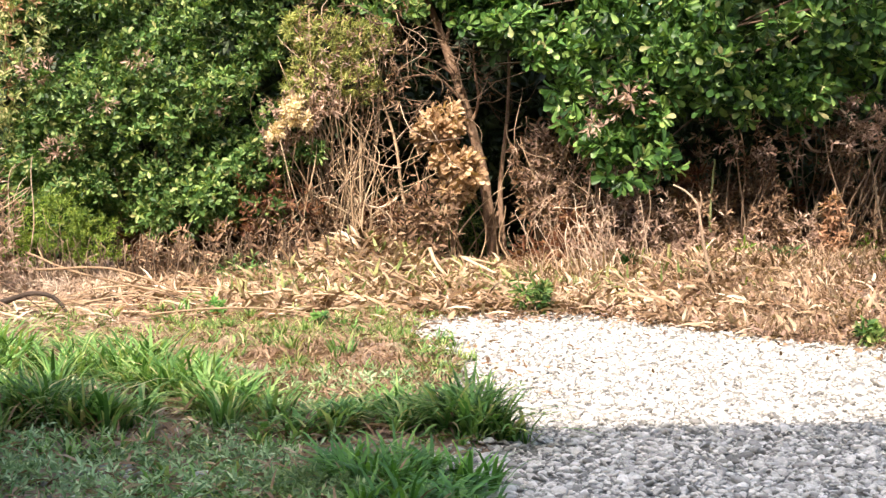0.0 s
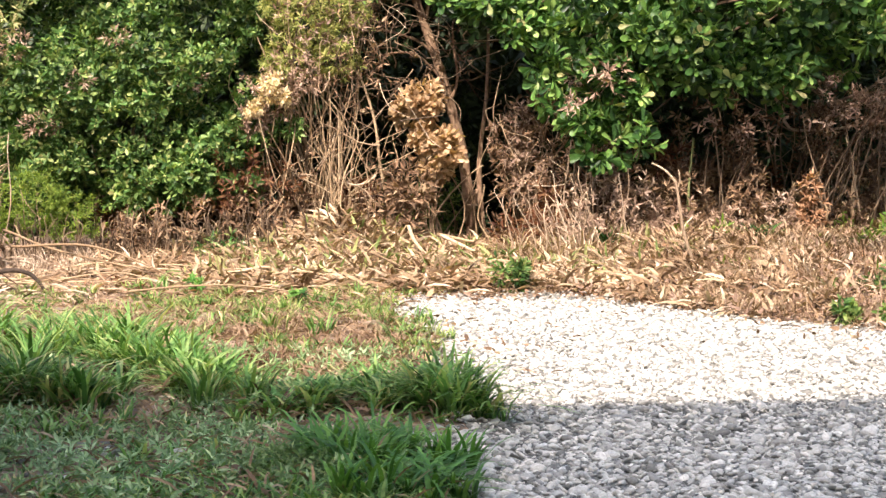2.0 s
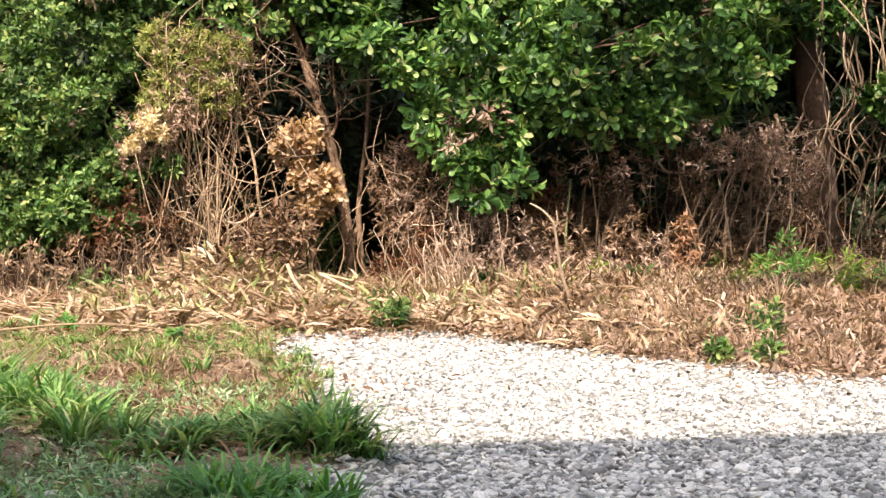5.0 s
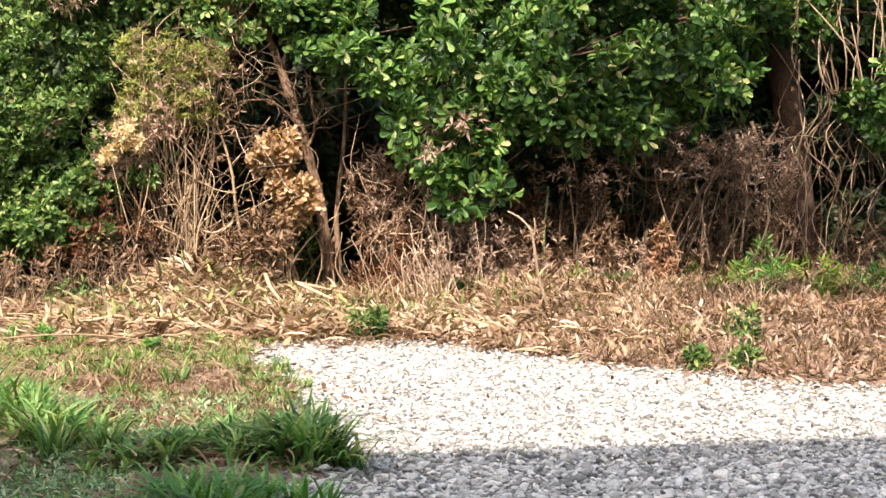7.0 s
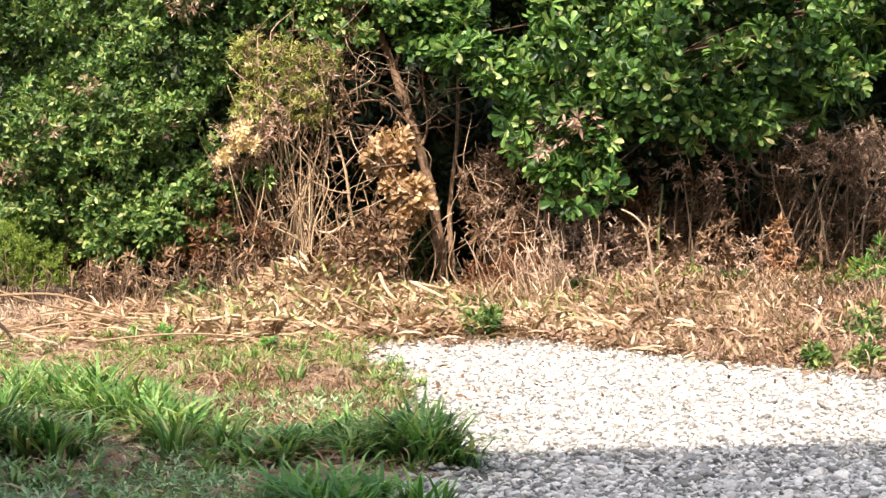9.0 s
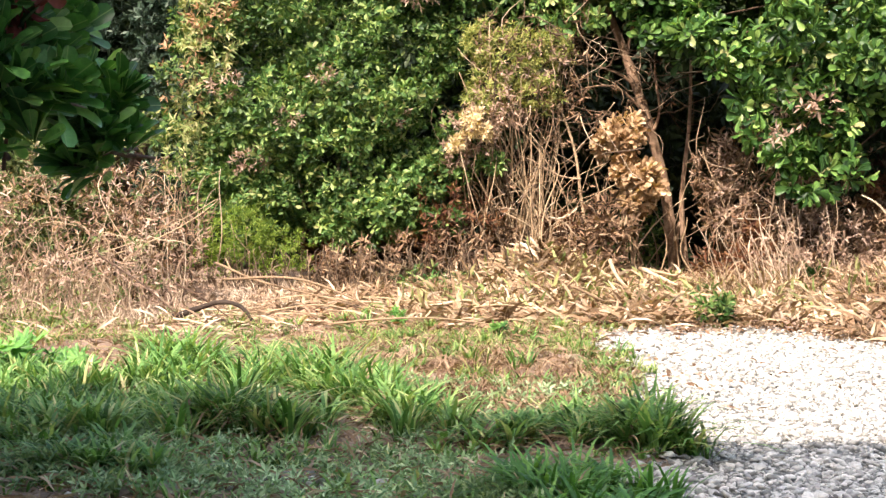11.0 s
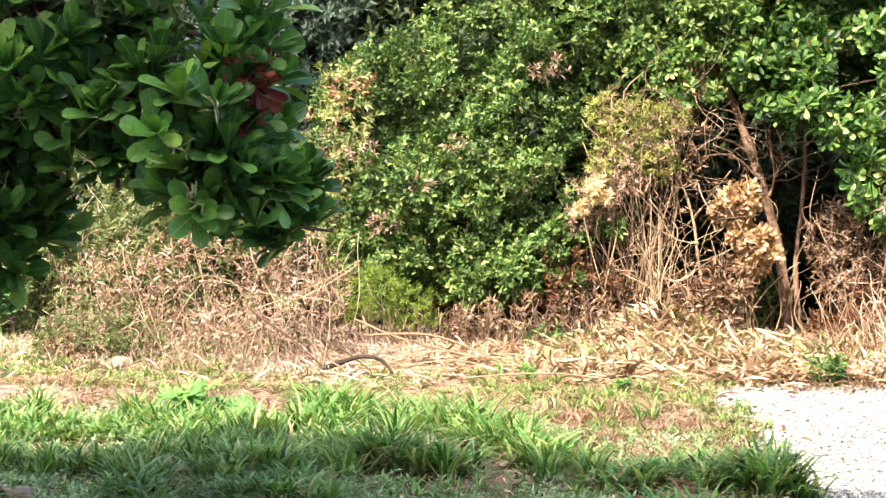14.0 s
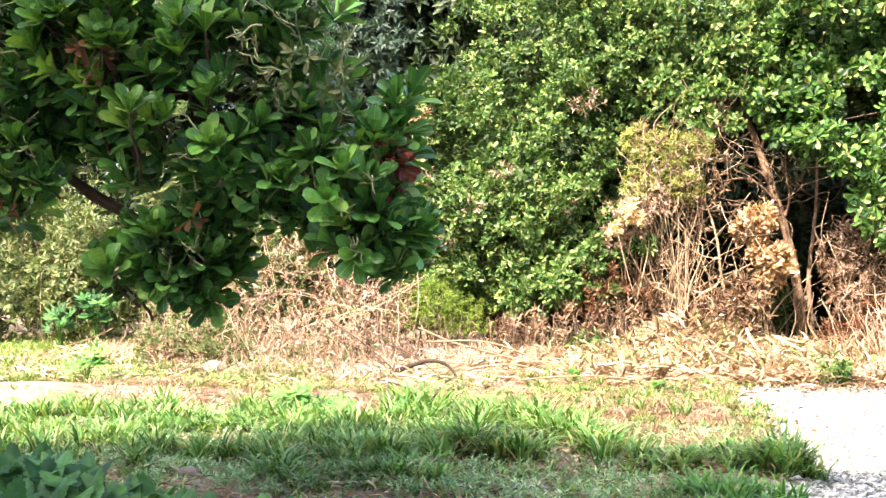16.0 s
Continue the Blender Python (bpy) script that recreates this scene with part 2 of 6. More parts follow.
# ---- mesh helpers ----
def tri_mesh(name, verts, tris, material, smooth=False, rib=None):
    verts, tris = np.asarray(verts, np.float32), np.asarray(tris, np.int32)
    me = bpy.data.meshes.new(name)
    me.vertices.add(len(verts))
    me.vertices.foreach_set("co", verts.ravel())
    me.loops.add(tris.size)
    me.loops.foreach_set("vertex_index", tris.ravel())
    me.polygons.add(len(tris))
    me.polygons.foreach_set("loop_start", np.arange(0, tris.size, 3, dtype=np.int32))
    me.update(calc_edges=True)
    if smooth:
        me.polygons.foreach_set("use_smooth", np.ones(len(tris), bool))
    if rib is not None:
        me.attributes.new("rib", "FLOAT", "POINT").data.foreach_set("value", np.tile(rib, len(verts) // len(rib)).astype(np.float32))
    me.materials.append(material)
    return me


def part(name, geo, material, parent, label="", smooth=False, kind="", rib=None):
    me = geo if isinstance(geo, bpy.types.Mesh) else tri_mesh(name, *geo, material, smooth, rib)
    ob = new(name, me)
    ob.parent = parent
    return tagged(ob, label, kind=kind)


def thing(name, at, label, category, group="", kind=""):
    ob = new(name)
    ob.empty_display_size = 0.1
    ob.location = at
    return tagged(ob, label, category, group, kind)


def merge(chunks):
    vs, ts, k = [], [], 0
    for v, t in chunks:
        vs.append(v)
        ts.append(t + k)
        k += len(v)
    return np.concatenate(vs), np.concatenate(ts)


def unit(a):
    return a / np.maximum(np.linalg.norm(a, axis=-1, keepdims=True), 1e-9)


BIG = (np.array([(0, 0, 0), (-.15, .32, .05), (0, .33, 0), (.15, .32, .05), (-.31, .64, .07), (0, .66, -.01), (.31, .64, .07), (-.34, .83, .04), (.34, .83, .04), (-.22, .96, -.02), (.22, .96, -.02), (0, 1.0, -.06)], float),
       np.array([(0, 2, 1), (0, 3, 2), (1, 2, 5), (1, 5, 4), (2, 3, 6), (2, 6, 5), (4, 5, 7), (5, 6, 8), (5, 9, 7), (5, 8, 10), (5, 11, 9), (5, 10, 11)]))
RIB = np.array([1, 0, 1, 0, 0, 1, 0, 0, 0, 0, 0, 1.0])
OVAL = (np.array([(0, 0, 0), (-.27, .5, .06), (0, .55, 0), (.27, .5, .06), (-.2, .88, 0), (.2, .88, 0), (0, 1, -.06)], float),
        np.array([(0, 2, 1), (0, 3, 2), (1, 2, 4), (2, 3, 5), (2, 6, 4), (2, 5, 6)]))
SMALL = (np.array([(0, 0, 0), (-.26, .45, .07), (0, .5, 0), (.26, .45, .07), (0, 1, -.08)], float),
         np.array([(0, 2, 1), (0, 3, 2), (1, 2, 4), (2, 3, 4)]))
STRIP = (np.array([(-.5, 0, 0), (.5, 0, 0), (-.5, .35, .08), (.5, .35, .13), (-.35, .7, .07), (.35, .7, .12), (0, 1, 0)], float),
         np.array([(0, 1, 3), (0, 3, 2), (2, 3, 5), (2, 5, 4), (4, 5, 6)]))


def blades(template, at, way, up, length, width):
    """Many leaves in one go: each at a place, along a way, facing up."""
    tv, tt = template
    way = unit(way)
    side = unit(np.cross(way, up))
    face = np.cross(side, way)
    length, width = np.broadcast_to(length, len(at))[:, None, None], np.broadcast_to(width, len(at))[:, None, None]
    v = at[:, None] + tv[None, :, :1] * width * side[:, None] + tv[None, :, 1:2] * length * way[:, None] + tv[None, :, 2:] * length * face[:, None]
    t = tt[None] + (np.arange(len(at)) * len(tv))[:, None, None]
    return v.reshape(-1, 3), t.reshape(-1, 3)


def shoots(rng, at, axis, count, template, length, width, open_lo=0.6, open_hi=1.25, stem=0.25):
    """Leaves set round the end of each shoot, spreading from its axis."""
    n = len(at)
    axis = unit(axis)
    ref = np.where(np.abs(axis[:, 2:]) > 0.9, [[1.0, 0, 0]], [[0, 0, 1.0]])
    e1 = unit(np.cross(axis, ref))
    e2 = np.cross(axis, e1)
    turn = (np.arange(count) * 2.4)[None] + rng.uniform(0, 6.28, (n, 1)) + rng.normal(0, 0.25, (n, count))
    lean = np.linspace(open_lo, open_hi, count)[None] + rng.normal(0, 0.18, (n, count))
    out = e1[:, None] * np.cos(turn)[..., None] + e2[:, None] * np.sin(turn)[..., None]
    way = axis[:, None] * np.cos(lean)[..., None] + out * np.sin(lean)[..., None]
    way[..., 2] -= 0.12
    size = length * rng.uniform(0.65, 1.12, (n, count))
    p = at[:, None] - axis[:, None] * (np.linspace(0, stem, count)[None, :, None] * length) + out * 0.03 * length
    face = axis[:, None] * np.sin(lean)[..., None] - out * np.cos(lean)[..., None] + rng.normal(0, 0.25, (n, count, 3))
    return blades(template, p.reshape(-1, 3), way.reshape(-1, 3), face.reshape(-1, 3), size.ravel(), size.ravel() * width)


def lobe_points(rng, lobes, n, inner=0.6, front=0.75, rise=0.35):
    """Places and directions of shoots over rounded masses (x, y, z, rx, ry, rz), mostly on the side that faces the clearing."""
    lobes = np.array(lobes, float)
    w = (lobes[:, 3] * lobes[:, 5] + lobes[:, 3] * lobes[:, 4]) ** 0.9
    pick = rng.choice(len(lobes), n * 3, p=w / w.sum())
    d = unit(rng.normal(0, 1, (n * 3, 3)))
    keep = (d[:, 1] < 0.25) | (rng.random(n * 3) > front)
    pick, d = pick[keep][:n], d[keep][:n]
    lump = np.array([noise.noise(Vector(q) * 1.7 + Vector((p * 3.1, 0, 0))) for q, p in zip(d, pick)])
    lump = lump + 0.55 * np.array([noise.noise(Vector(q) * 4.3 + Vector((p * 5.7, 2, 0))) for q, p in zip(d, pick)])
    rad = (rng.uniform(inner, 1.05, len(d)) ** 0.6) * (1 + 0.5 * lump)
    at = lobes[pick, :3] + d * lobes[pick, 3:] * rad[:, None]
    axis = d / lobes[pick, 3:] * lobes[pick, 3:].mean(1, keepdims=True)
    axis = unit(axis) + rng.normal(0, 0.35, (len(d), 3)) + [0, 0, rise]
    ok = at[:, 2] > 0.05
    return at[ok], axis[ok]


def tube(pts, r0, r1, sides=6, knob=0.0, rng=None):
    """A tapered round stem along a line of points."""
    pts = np.asarray(pts, float)
    n = len(pts)
    tan = unit(np.gradient(pts, axis=0))
    ref = np.array([0.3, 1.0, 0.2]) if abs(tan[0, 2]) > 0.7 else np.array([0.1, 0.2, 1.0])
    a = unit(np.cross(tan, ref))
    b = np.cross(tan, a)
    rad = np.linspace(r0, r1, n)
    if knob:
        rad = rad * (1 + knob * rng.normal(0, 1, n))
    ang = np.arange(sides) * 2 * math.pi / sides
    v = pts[:, None] + rad[:, None, None] * (np.cos(ang)[None, :, None] * a[:, None] + np.sin(ang)[None, :, None] * b[:, None])
    t = []
    for i in range(n - 1):
        for j in range(sides):
            k, l = i * sides + j, i * sides + (j + 1) % sides
            t += [(k, l, l + sides), (k, l + sides, k + sides)]
    v = np.concatenate([v.reshape(-1, 3), pts[:1], pts[-1:]])
    for j in range(sides):
        t += [(n * sides, (j + 1) % sides, j), (n * sides + 1, (n - 1) * sides + j, (n - 1) * sides + (j + 1) % sides)]
    return v, np.array(t)


def wander(rng, pts, n=9, amp=0.05):
    """A smooth line through the points with a slow random wander."""
    pts = np.asarray(pts, float)
    s = np.linspace(0, len(pts) - 1, n)
    i = np.clip(s.astype(int), 0, len(pts) - 2)
    f = (s - i)[:, None]
    p0, p1, p2, p3 = pts[np.maximum(i - 1, 0)], pts[i], pts[i + 1], pts[np.minimum(i + 2, len(pts) - 1)]
    q = 0.5 * (2 * p1 + (p2 - p0) * f + (2 * p0 - 5 * p1 + 4 * p2 - p3) * f ** 2 + (3 * p1 - p0 - 3 * p2 + p3) * f ** 3)
    w = np.zeros((n, 3))
    for k in (1, 2, 3):
        w += rng.normal(0, amp / k, 3) * np.sin(k * np.linspace(0, 3.1, n) + rng.uniform(0, 6))[:, None]
    w *= np.sin(np.linspace(0, math.pi, n))[:, None] ** 0.5
    return q + w


def stone_geo(rng, sub, flat=0.55):
    bm = bmesh.new()
    bmesh.ops.create_icosphere(bm, subdivisions=sub, radius=1)
    v = np.array([x.co for x in bm.verts])
    t = np.array([[x.index for x in f.verts] for f in bm.faces])
    bm.free()
    o = Vector(rng.uniform(-9, 9, 3))
    r = np.array([1 + 0.45 * noise.noise(Vector(q) * 0.9 + o) + 0.2 * noise.noise(Vector(q) * 2.1 + o) for q in v])
    return v * r[:, None] * [1.15, 0.9, flat], t


def scatter_stones(rng, shapes, at, size):
    """Many small stones joined, each turned and sized by chance."""
    chunks = []
    which = rng.integers(0, len(shapes), len(at))
    for k, (sv, st) in enumerate(shapes):
        p, s = at[which == k], size[which == k]
        a = rng.uniform(0, 6.28, len(p))
        tilt = rng.normal(0, 0.3, (len(p), 2))
        c, q = np.cos(a)[:, None], np.sin(a)[:, None]
        x = sv[None, :, 0] * c - sv[None, :, 1] * q
        y = sv[None, :, 0] * q + sv[None, :, 1] * c
        z = sv[None, :, 2] + tilt[:, :1] * x + tilt[:, 1:] * y
        v = np.stack([x, y, z], -1) * s[:, None, None] + p[:, None]
        t = st[None] + (np.arange(len(p)) * len(sv))[:, None, None]
        chunks.append((v.reshape(-1, 3), t.reshape(-1, 3)))
    return merge(chunks)


# ---- the lie of the land ----
def fall(x, a, b):
    return np.clip((x - a) / (b - a), 0, 1) ** 2 * (3 - 2 * np.clip((x - a) / (b - a), 0, 1))


EDGE_Y = [-9, 7, 8.7, 9.3, 10.5, 12, 13.5, 15, 15.8]
EDGE_X = [-0.6, 0.1, 0.25, 0.4, 0.35, 0.15, -0.1, -0.4, -0.5]
BACK_X = [-1, 1.3, 2.5, 3.3, 4.0, 5.1, 8, 12]
BACK_Y = [15.7, 16.0, 15.2, 14.0, 13.3, 12.5, 11, 9]


def gravel_in(x, y):
    """How far inside the gravel bed a place is, in metres (negative: outside)."""
    wob = 0.12 * np.sin(y * 2.3 + 1) + 0.07 * np.sin(y * 6.1) + 0.06 * np.sin(x * 5.0)
    return np.minimum(x - np.interp(y, EDGE_Y, EDGE_X) + wob, np.interp(x, BACK_X, BACK_Y) - y + wob)


def land(x, y):
    """Ground height."""
    x, y = np.asarray(x, float), np.asarray(y, float)
    g = gravel_in(x, y)
    z = 0.025 * np.sin(x * 1.3 + 0.5) * np.sin(y * 0.9) + 0.015 * np.sin(x * 3.1 + y * 2.2) + 0.008 * np.sin(x * 9 + 2) * np.sin(y * 8)
    z = z * (1 - fall(g, -0.3, 0.2)) - 0.04 * fall(g, -0.3, 0.2)
    z += 0.1 * np.exp(-((y - 13.9) / 0.5) ** 2) * fall(-x, 4.0, 5.0) * (1 - fall(-x, 11, 12))
    z += 0.08 * np.exp(-((y - 13.7) / 0.35) ** 2 - ((x + 2.2) / 0.8) ** 2) + 0.07 * np.exp(-((y - 13.3) / 0.3) ** 2 - ((x + 0.75) / 0.7) ** 2)
    z += 0.22 * np.exp(-((y - 20.9) / 1.3) ** 2 - ((x + 1.3) / 1.1) ** 2) + 0.26 * np.exp(-((y - 20.6) / 0.6) ** 2 - ((x + 1.35) / 0.6) ** 2)
    z += 0.3 * fall(x, 1.5, 3.5) * fall(y - np.interp(x, BACK_X, BACK_Y), 0.5, 4.5) * (1 - fall(y, 22, 26))
    z += (0.05 * np.sin(x * 4.1 + 1.3 * np.sin(y * 2.3)) * np.sin(y * 3.7 + 0.8) + 0.03 * np.sin(x * 9.3 + y * 4)) * fall(y - np.interp(x, BACK_X, BACK_Y), 0.4, 1.5) * fall(x, -5, -3.5)
    far = fall(np.hypot(x, y - 12), 30, 60)
    return z * (1 - far)


def spread(a, b, step, grow, far):
    core = list(np.arange(a, b + step / 2, step))
    lo, hi, s = [a], [b], step
    while hi[-1] < far:
        s *= grow
        lo.append(lo[-1] - s)
        hi.append(hi[-1] + s)
    return np.array(lo[:0:-1] + core + hi[1:])


def sheet(xs, ys, lift, inside=None):
    gx, gy = np.meshgrid(xs, ys)
    v = np.stack([gx, gy, land(gx, gy) + lift], -1).reshape(-1, 3)
    i = np.arange(len(xs) * len(ys)).reshape(len(ys), len(xs))
    q = np.stack([i[:-1, :-1], i[:-1, 1:], i[1:, 1:], i[1:, :-1]], -1).reshape(-1, 4)
    if inside is not None:
        q = q[inside(v[q].mean(1)[:, 0], v[q].mean(1)[:, 1])]
        used, inv = np.unique(q, return_inverse=True)
        v, q = v[used], inv.reshape(-1, 4)
    return v, np.concatenate([q[:, [0, 1, 2]], q[:, [0, 2, 3]]])


ground = tagged(new("ground", tri_mesh("ground", *sheet(spread(-14, 12, 0.12, 1.35, 2500), spread(5, 25, 0.12, 1.35, 2500), 0.0), M_SOIL, True)),
                "bare dry brown soil with dust and crumbs", "ground", kind="structure")
gravel = tagged(new("gravel_bed", tri_mesh("gravel_bed", *sheet(np.arange(-1.2, 12, 0.12), np.arange(-9, 16.4, 0.12), 0.012, lambda x, y: gravel_in(x, y) > -0.05), M_GRIT, True)),
                "bed of pale grey river gravel beside the grass", "gravel", kind="structure")


# ---- tall plain unseen wall, added behind the viewer to shade the near ground ----
def plain_wall(name, a, b, thick, height):
    a, b = Vector(a), Vector(b)
    n = Vector((-(b - a).y, (b - a).x, 0)).normalized() * thick
    bm = bmesh.new()
    low = [bm.verts.new((p.x, p.y, -0.3)) for p in (a, b, b - n, a - n)]
    top = bmesh.ops.extrude_face_region(bm, geom=[bm.faces.new(low)])
    bmesh.ops.translate(bm, vec=(0, 0, height), verts=[q for q in top["geom"] if isinstance(q, bmesh.types.BMVert)])
    bmesh.ops.recalc_face_normals(bm, faces=bm.faces)
    me = bpy.data.meshes.new(name)
    bm.to_mesh(me)
    me.materials.append(M_WALL)
    return tagged(new(name, me), "tall unseen wall added to cast shade, white to bounce light", "wall", kind="structure")


# Section heights are stepped to set the shade edge on gravel, grass and tree.
plain_wall("wall_rear", (-6.0, -8.6, 0), (26, -5.4, 0), 0.4, 21.9)
plain_wall("wall_rear_middle", (-9.0, -8.2, 0), (-5.9, -8.2, 0), 0.4, 21.85)
plain_wall("wall_rear_tall", (-14.1, -8.2, 0), (-9.0, -8.2, 0), 0.4, 20.9)
plain_wall("wall_rear_side", (-28, -8.0, 0), (-14.0, -8.0, 0), 0.4, 20.3)


def on_land(x, y):
    return (x, y, float(land(x, y)))


# ---- trees and bushes of the wood edge ----
def crown_geo(seed, lobes, n, count, template, length, width, inner=0.6, rise=0.35, lo=0.6, hi=1.25, front=0.75):
    rng = np.random.default_rng(seed)
    at, axis = lobe_points(rng, lobes, n, inner, front, rise)
    return shoots(rng, at, axis, count, template, length, width, lo, hi)


def clumped_crown(seed, lobes, clumps, size, per, fill, count, template, length, width, gap=-0.12, core=0.78, rise=0.35):
    """A crown of separate leafy clumps with gaps between them, over a thinner, deeper fill."""
    rng = np.random.default_rng(seed)
    tips, _ = lobe_points(rng, lobes, clumps, 0.8)
    open_air = np.array([noise.noise(Vector(p) * 0.95 + Vector((seed, 0, 0))) + 0.5 * noise.noise(Vector(p) * 2.3) for p in tips])
    tips = tips[open_air > gap]
    masses = [(*p, *(rng.uniform(*size) * np.array((1.0, 0.85, 0.85)))) for p in tips]
    deep = [(l[0], l[1] + 0.15, l[2], *(np.array(l[3:]) * core)) for l in lobes]
    return merge([crown_geo(seed + 1, deep, fill, count, template, length, width, 0.3, rise),
                  crown_geo(seed + 2, masses, len(masses) * per, count, template, length, width, 0.5, rise, front=0.6)])


def limbs_to(rng, parent, root, lobes, r0, material, name="limb"):
    """Limbs from a fork out into the masses of the crown."""
    for l in lobes:
        end = np.array(l[:3]) + np.array([0, 0.2, 0])
        mid = (np.array(root) + end) / 2 + rng.normal(0, 0.15, 3) + [0, 0, 0.2]
        part(name, tube(wander(rng, [root, mid, end], 8, 0.06), r0, r0 * 0.25, 6), material, parent, smooth=True)


def rel(pts, at):
    return np.asarray(pts, float) - np.asarray(at)


# broad green bush hung with creepers
def green_bush():
    rng = np.random.default_rng(11)
    at = on_land(-4.4, 22.6)
    ob = thing("bush", at, "tall dense green bush with small leaves, dry at its foot", "bush")
    lobes = [(-5.7, 21.6, 2.9, 1.25, 1.2, 1.5), (-4.4, 21.2, 2.1, 1.4, 1.1, 1.35), (-3.4, 21.7, 3.1, 1.15, 1.1, 1.5), (-5.3, 22.0, 4.0, 1.0, 1.0, 1.0),
             (-2.8, 22.0, 5.1, 1.3, 1.2, 1.5), (-4.1, 20.9, 1.35, 1.0, 0.8, 0.75), (-5.6, 21.2, 1.6, 0.8, 0.8, 0.9), (-1.9, 22.6, 5.6, 1.5, 1.2, 1.3), (-3.0, 21.3, 1.7, 0.75, 0.7, 0.8),
             (-3.1, 22.4, 6.6, 1.3, 1.2, 1.2), (-4.4, 23.4, 5.6, 1.2, 0.8, 1.4), (-6.25, 21.4, 3.1, 0.5, 0.5, 1.1), (-2.95, 20.9, 1.45, 0.6, 0.45, 0.55), (-3.6, 20.7, 1.0, 0.6, 0.4, 0.45)]
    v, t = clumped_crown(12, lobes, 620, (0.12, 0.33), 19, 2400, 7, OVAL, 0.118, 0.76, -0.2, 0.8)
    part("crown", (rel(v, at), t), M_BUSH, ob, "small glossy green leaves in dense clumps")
    v, t = crown_geo(13, [(-6.6, 21.2, 3.2, 0.4, 0.4, 0.7), (-6.2, 21.0, 4.0, 0.5, 0.4, 0.3)], 80, 6, SMALL, 0.14, 0.5, 0.5)
    w, u = crown_geo(15, [(-6.15, 20.9, 3.6, 0.45, 0.4, 0.5), (-6.4, 20.9, 2.8, 0.42, 0.4, 0.6), (-6.6, 20.9, 2.0, 0.4, 0.3, 0.5), (-6.3, 21.0, 4.1, 0.5, 0.4, 0.4)], 300, 6, SMALL, 0.13, 0.5, 0.5)
    part("pale_leaves", (rel(w, at), u), M_FADED, ob, "pale yellow-green fading leaves")
    w, u = crown_geo(18, [(-5.9, 20.7, 3.0, 0.3, 0.2, 0.2), (-5.5, 20.5, 1.9, 0.35, 0.2, 0.15), (-4.3, 20.3, 3.1, 0.25, 0.2, 0.12), (-3.4, 20.6, 2.5, 0.25, 0.2, 0.15), (-4.9, 20.3, 2.5, 0.2, 0.2, 0.12), (-3.0, 20.9, 4.3, 0.3, 0.2, 0.2)], 130, 5, SMALL, 0.12, 0.5, 0.5)
    part("dead_leaves", (rel(w, at), u), M_TAN, ob, "scattered dead brown leaves")
    part("faded_leaves", (rel(v, at), t), M_ORANGE, ob, "yellow and orange fading leaves")
    for k in range(9):
        x = -5.9 + k * 0.36 + rng.normal(0, 0.1)
        pts = rel([(x, 22.4 + rng.normal(0, 0.2), 0), (x + rng.normal(0, 0.15), 22.3, 1.2), (x + rng.normal(0, 0.4), 22.2, 2.8)], at)
        part("stem", tube(wander(rng, pts, 9, 0.06), 0.035, 0.015, 6), M_STEM, ob, smooth=True)
    return ob


green_bush()


def leaning_tree():
    rng = np.random.default_rng(21)
    at = on_land(0.8, 22.6)
    ob = thing("tree", at, "slender leaning tree with pale brown bark in dry litter", "tree")
    line = rel([(0.68, 22.6, -0.05), (0.58, 22.55, 0.8), (0.46, 22.45, 1.6), (0.26, 22.35, 2.35), (0.05, 22.3, 3.0), (-0.42, 22.3, 4.2), (-1.3, 22.3, 5.4), (-2.0, 22.3, 6.6)], at)
    part("trunk", tube(wander(rng, line, 30, 0.02), 0.095, 0.05, 12, 0.06, rng), M_BARK, ob, smooth=True)
    for pts, r in (([(0.86, 22.7, -0.05), (0.78, 22.7, 0.9), (0.76, 22.7, 1.5), (0.85, 22.8, 2.4), (0.9, 22.9, 3.4)], 0.055),
                   ([(0.6, 22.4, -0.05), (0.62, 22.42, 0.4), (0.72, 22.5, 0.9)], 0.07),
                   ([(0.3, 22.35, 2.3), (0.42, 22.3, 2.8), (0.35, 22.3, 3.5)], 0.03),
                   ([(0.1, 22.3, 2.9), (-0.2, 22.1, 3.2), (-0.8, 22.0, 3.35), (-1.5, 21.9, 3.1)], 0.03),
                   ([(0.2, 22.3, 2.55), (-0.2, 22.0, 2.95), (-0.7, 21.8, 2.95), (-1.2, 21.8, 2.7)], 0.022),
                   ([(-0.1, 22.3, 3.4), (0.1, 22.2, 4.2), (0.4, 22.0, 5.0)], 0.035)):
        part("branch", tube(wander(rng, rel(pts, at), 12, 0.03), r, r * 0.4, 8, 0.05, rng), M_BARK, ob, smooth=True)
    for k in range(26):
        p = np.array((rng.uniform(-1.1, 0.5), rng.uniform(21.7, 22.3), rng.uniform(2.3, 3.2)))
        q = p + [rng.normal(0, 0.5), rng.normal(-0.1, 0.2), rng.normal(-0.1, 0.35)]
        part("twig", tube(wander(rng, rel([p, (p + q) / 2 + rng.normal(0, 0.1, 3), q], at), 7, 0.05), 0.011, 0.005, 4), M_DIMSTEM, ob)
    v, t = clumped_crown(22, [(0.6, 22.8, 5.4, 1.6, 1.0, 1.0), (-1.2, 22.4, 6.2, 1.5, 1.0, 0.9), (-0.75, 21.8, 5.0, 0.8, 0.5, 0.65), (-1.9, 21.7, 5.0, 0.7, 0.5, 0.7), (-1.5, 21.5, 4.35, 0.45, 0.35, 0.3),
                              (-0.2, 21.8, 4.7, 0.45, 0.35, 0.35), (-0.95, 21.5, 3.95, 0.4, 0.3, 0.3)], 210, (0.14, 0.32), 12, 500, 7, OVAL, 0.145, 0.78, -0.3)
    part("crown", (rel(v, at), t), M_BUSH, ob, "green leaves")
    return ob


leaning_tree()


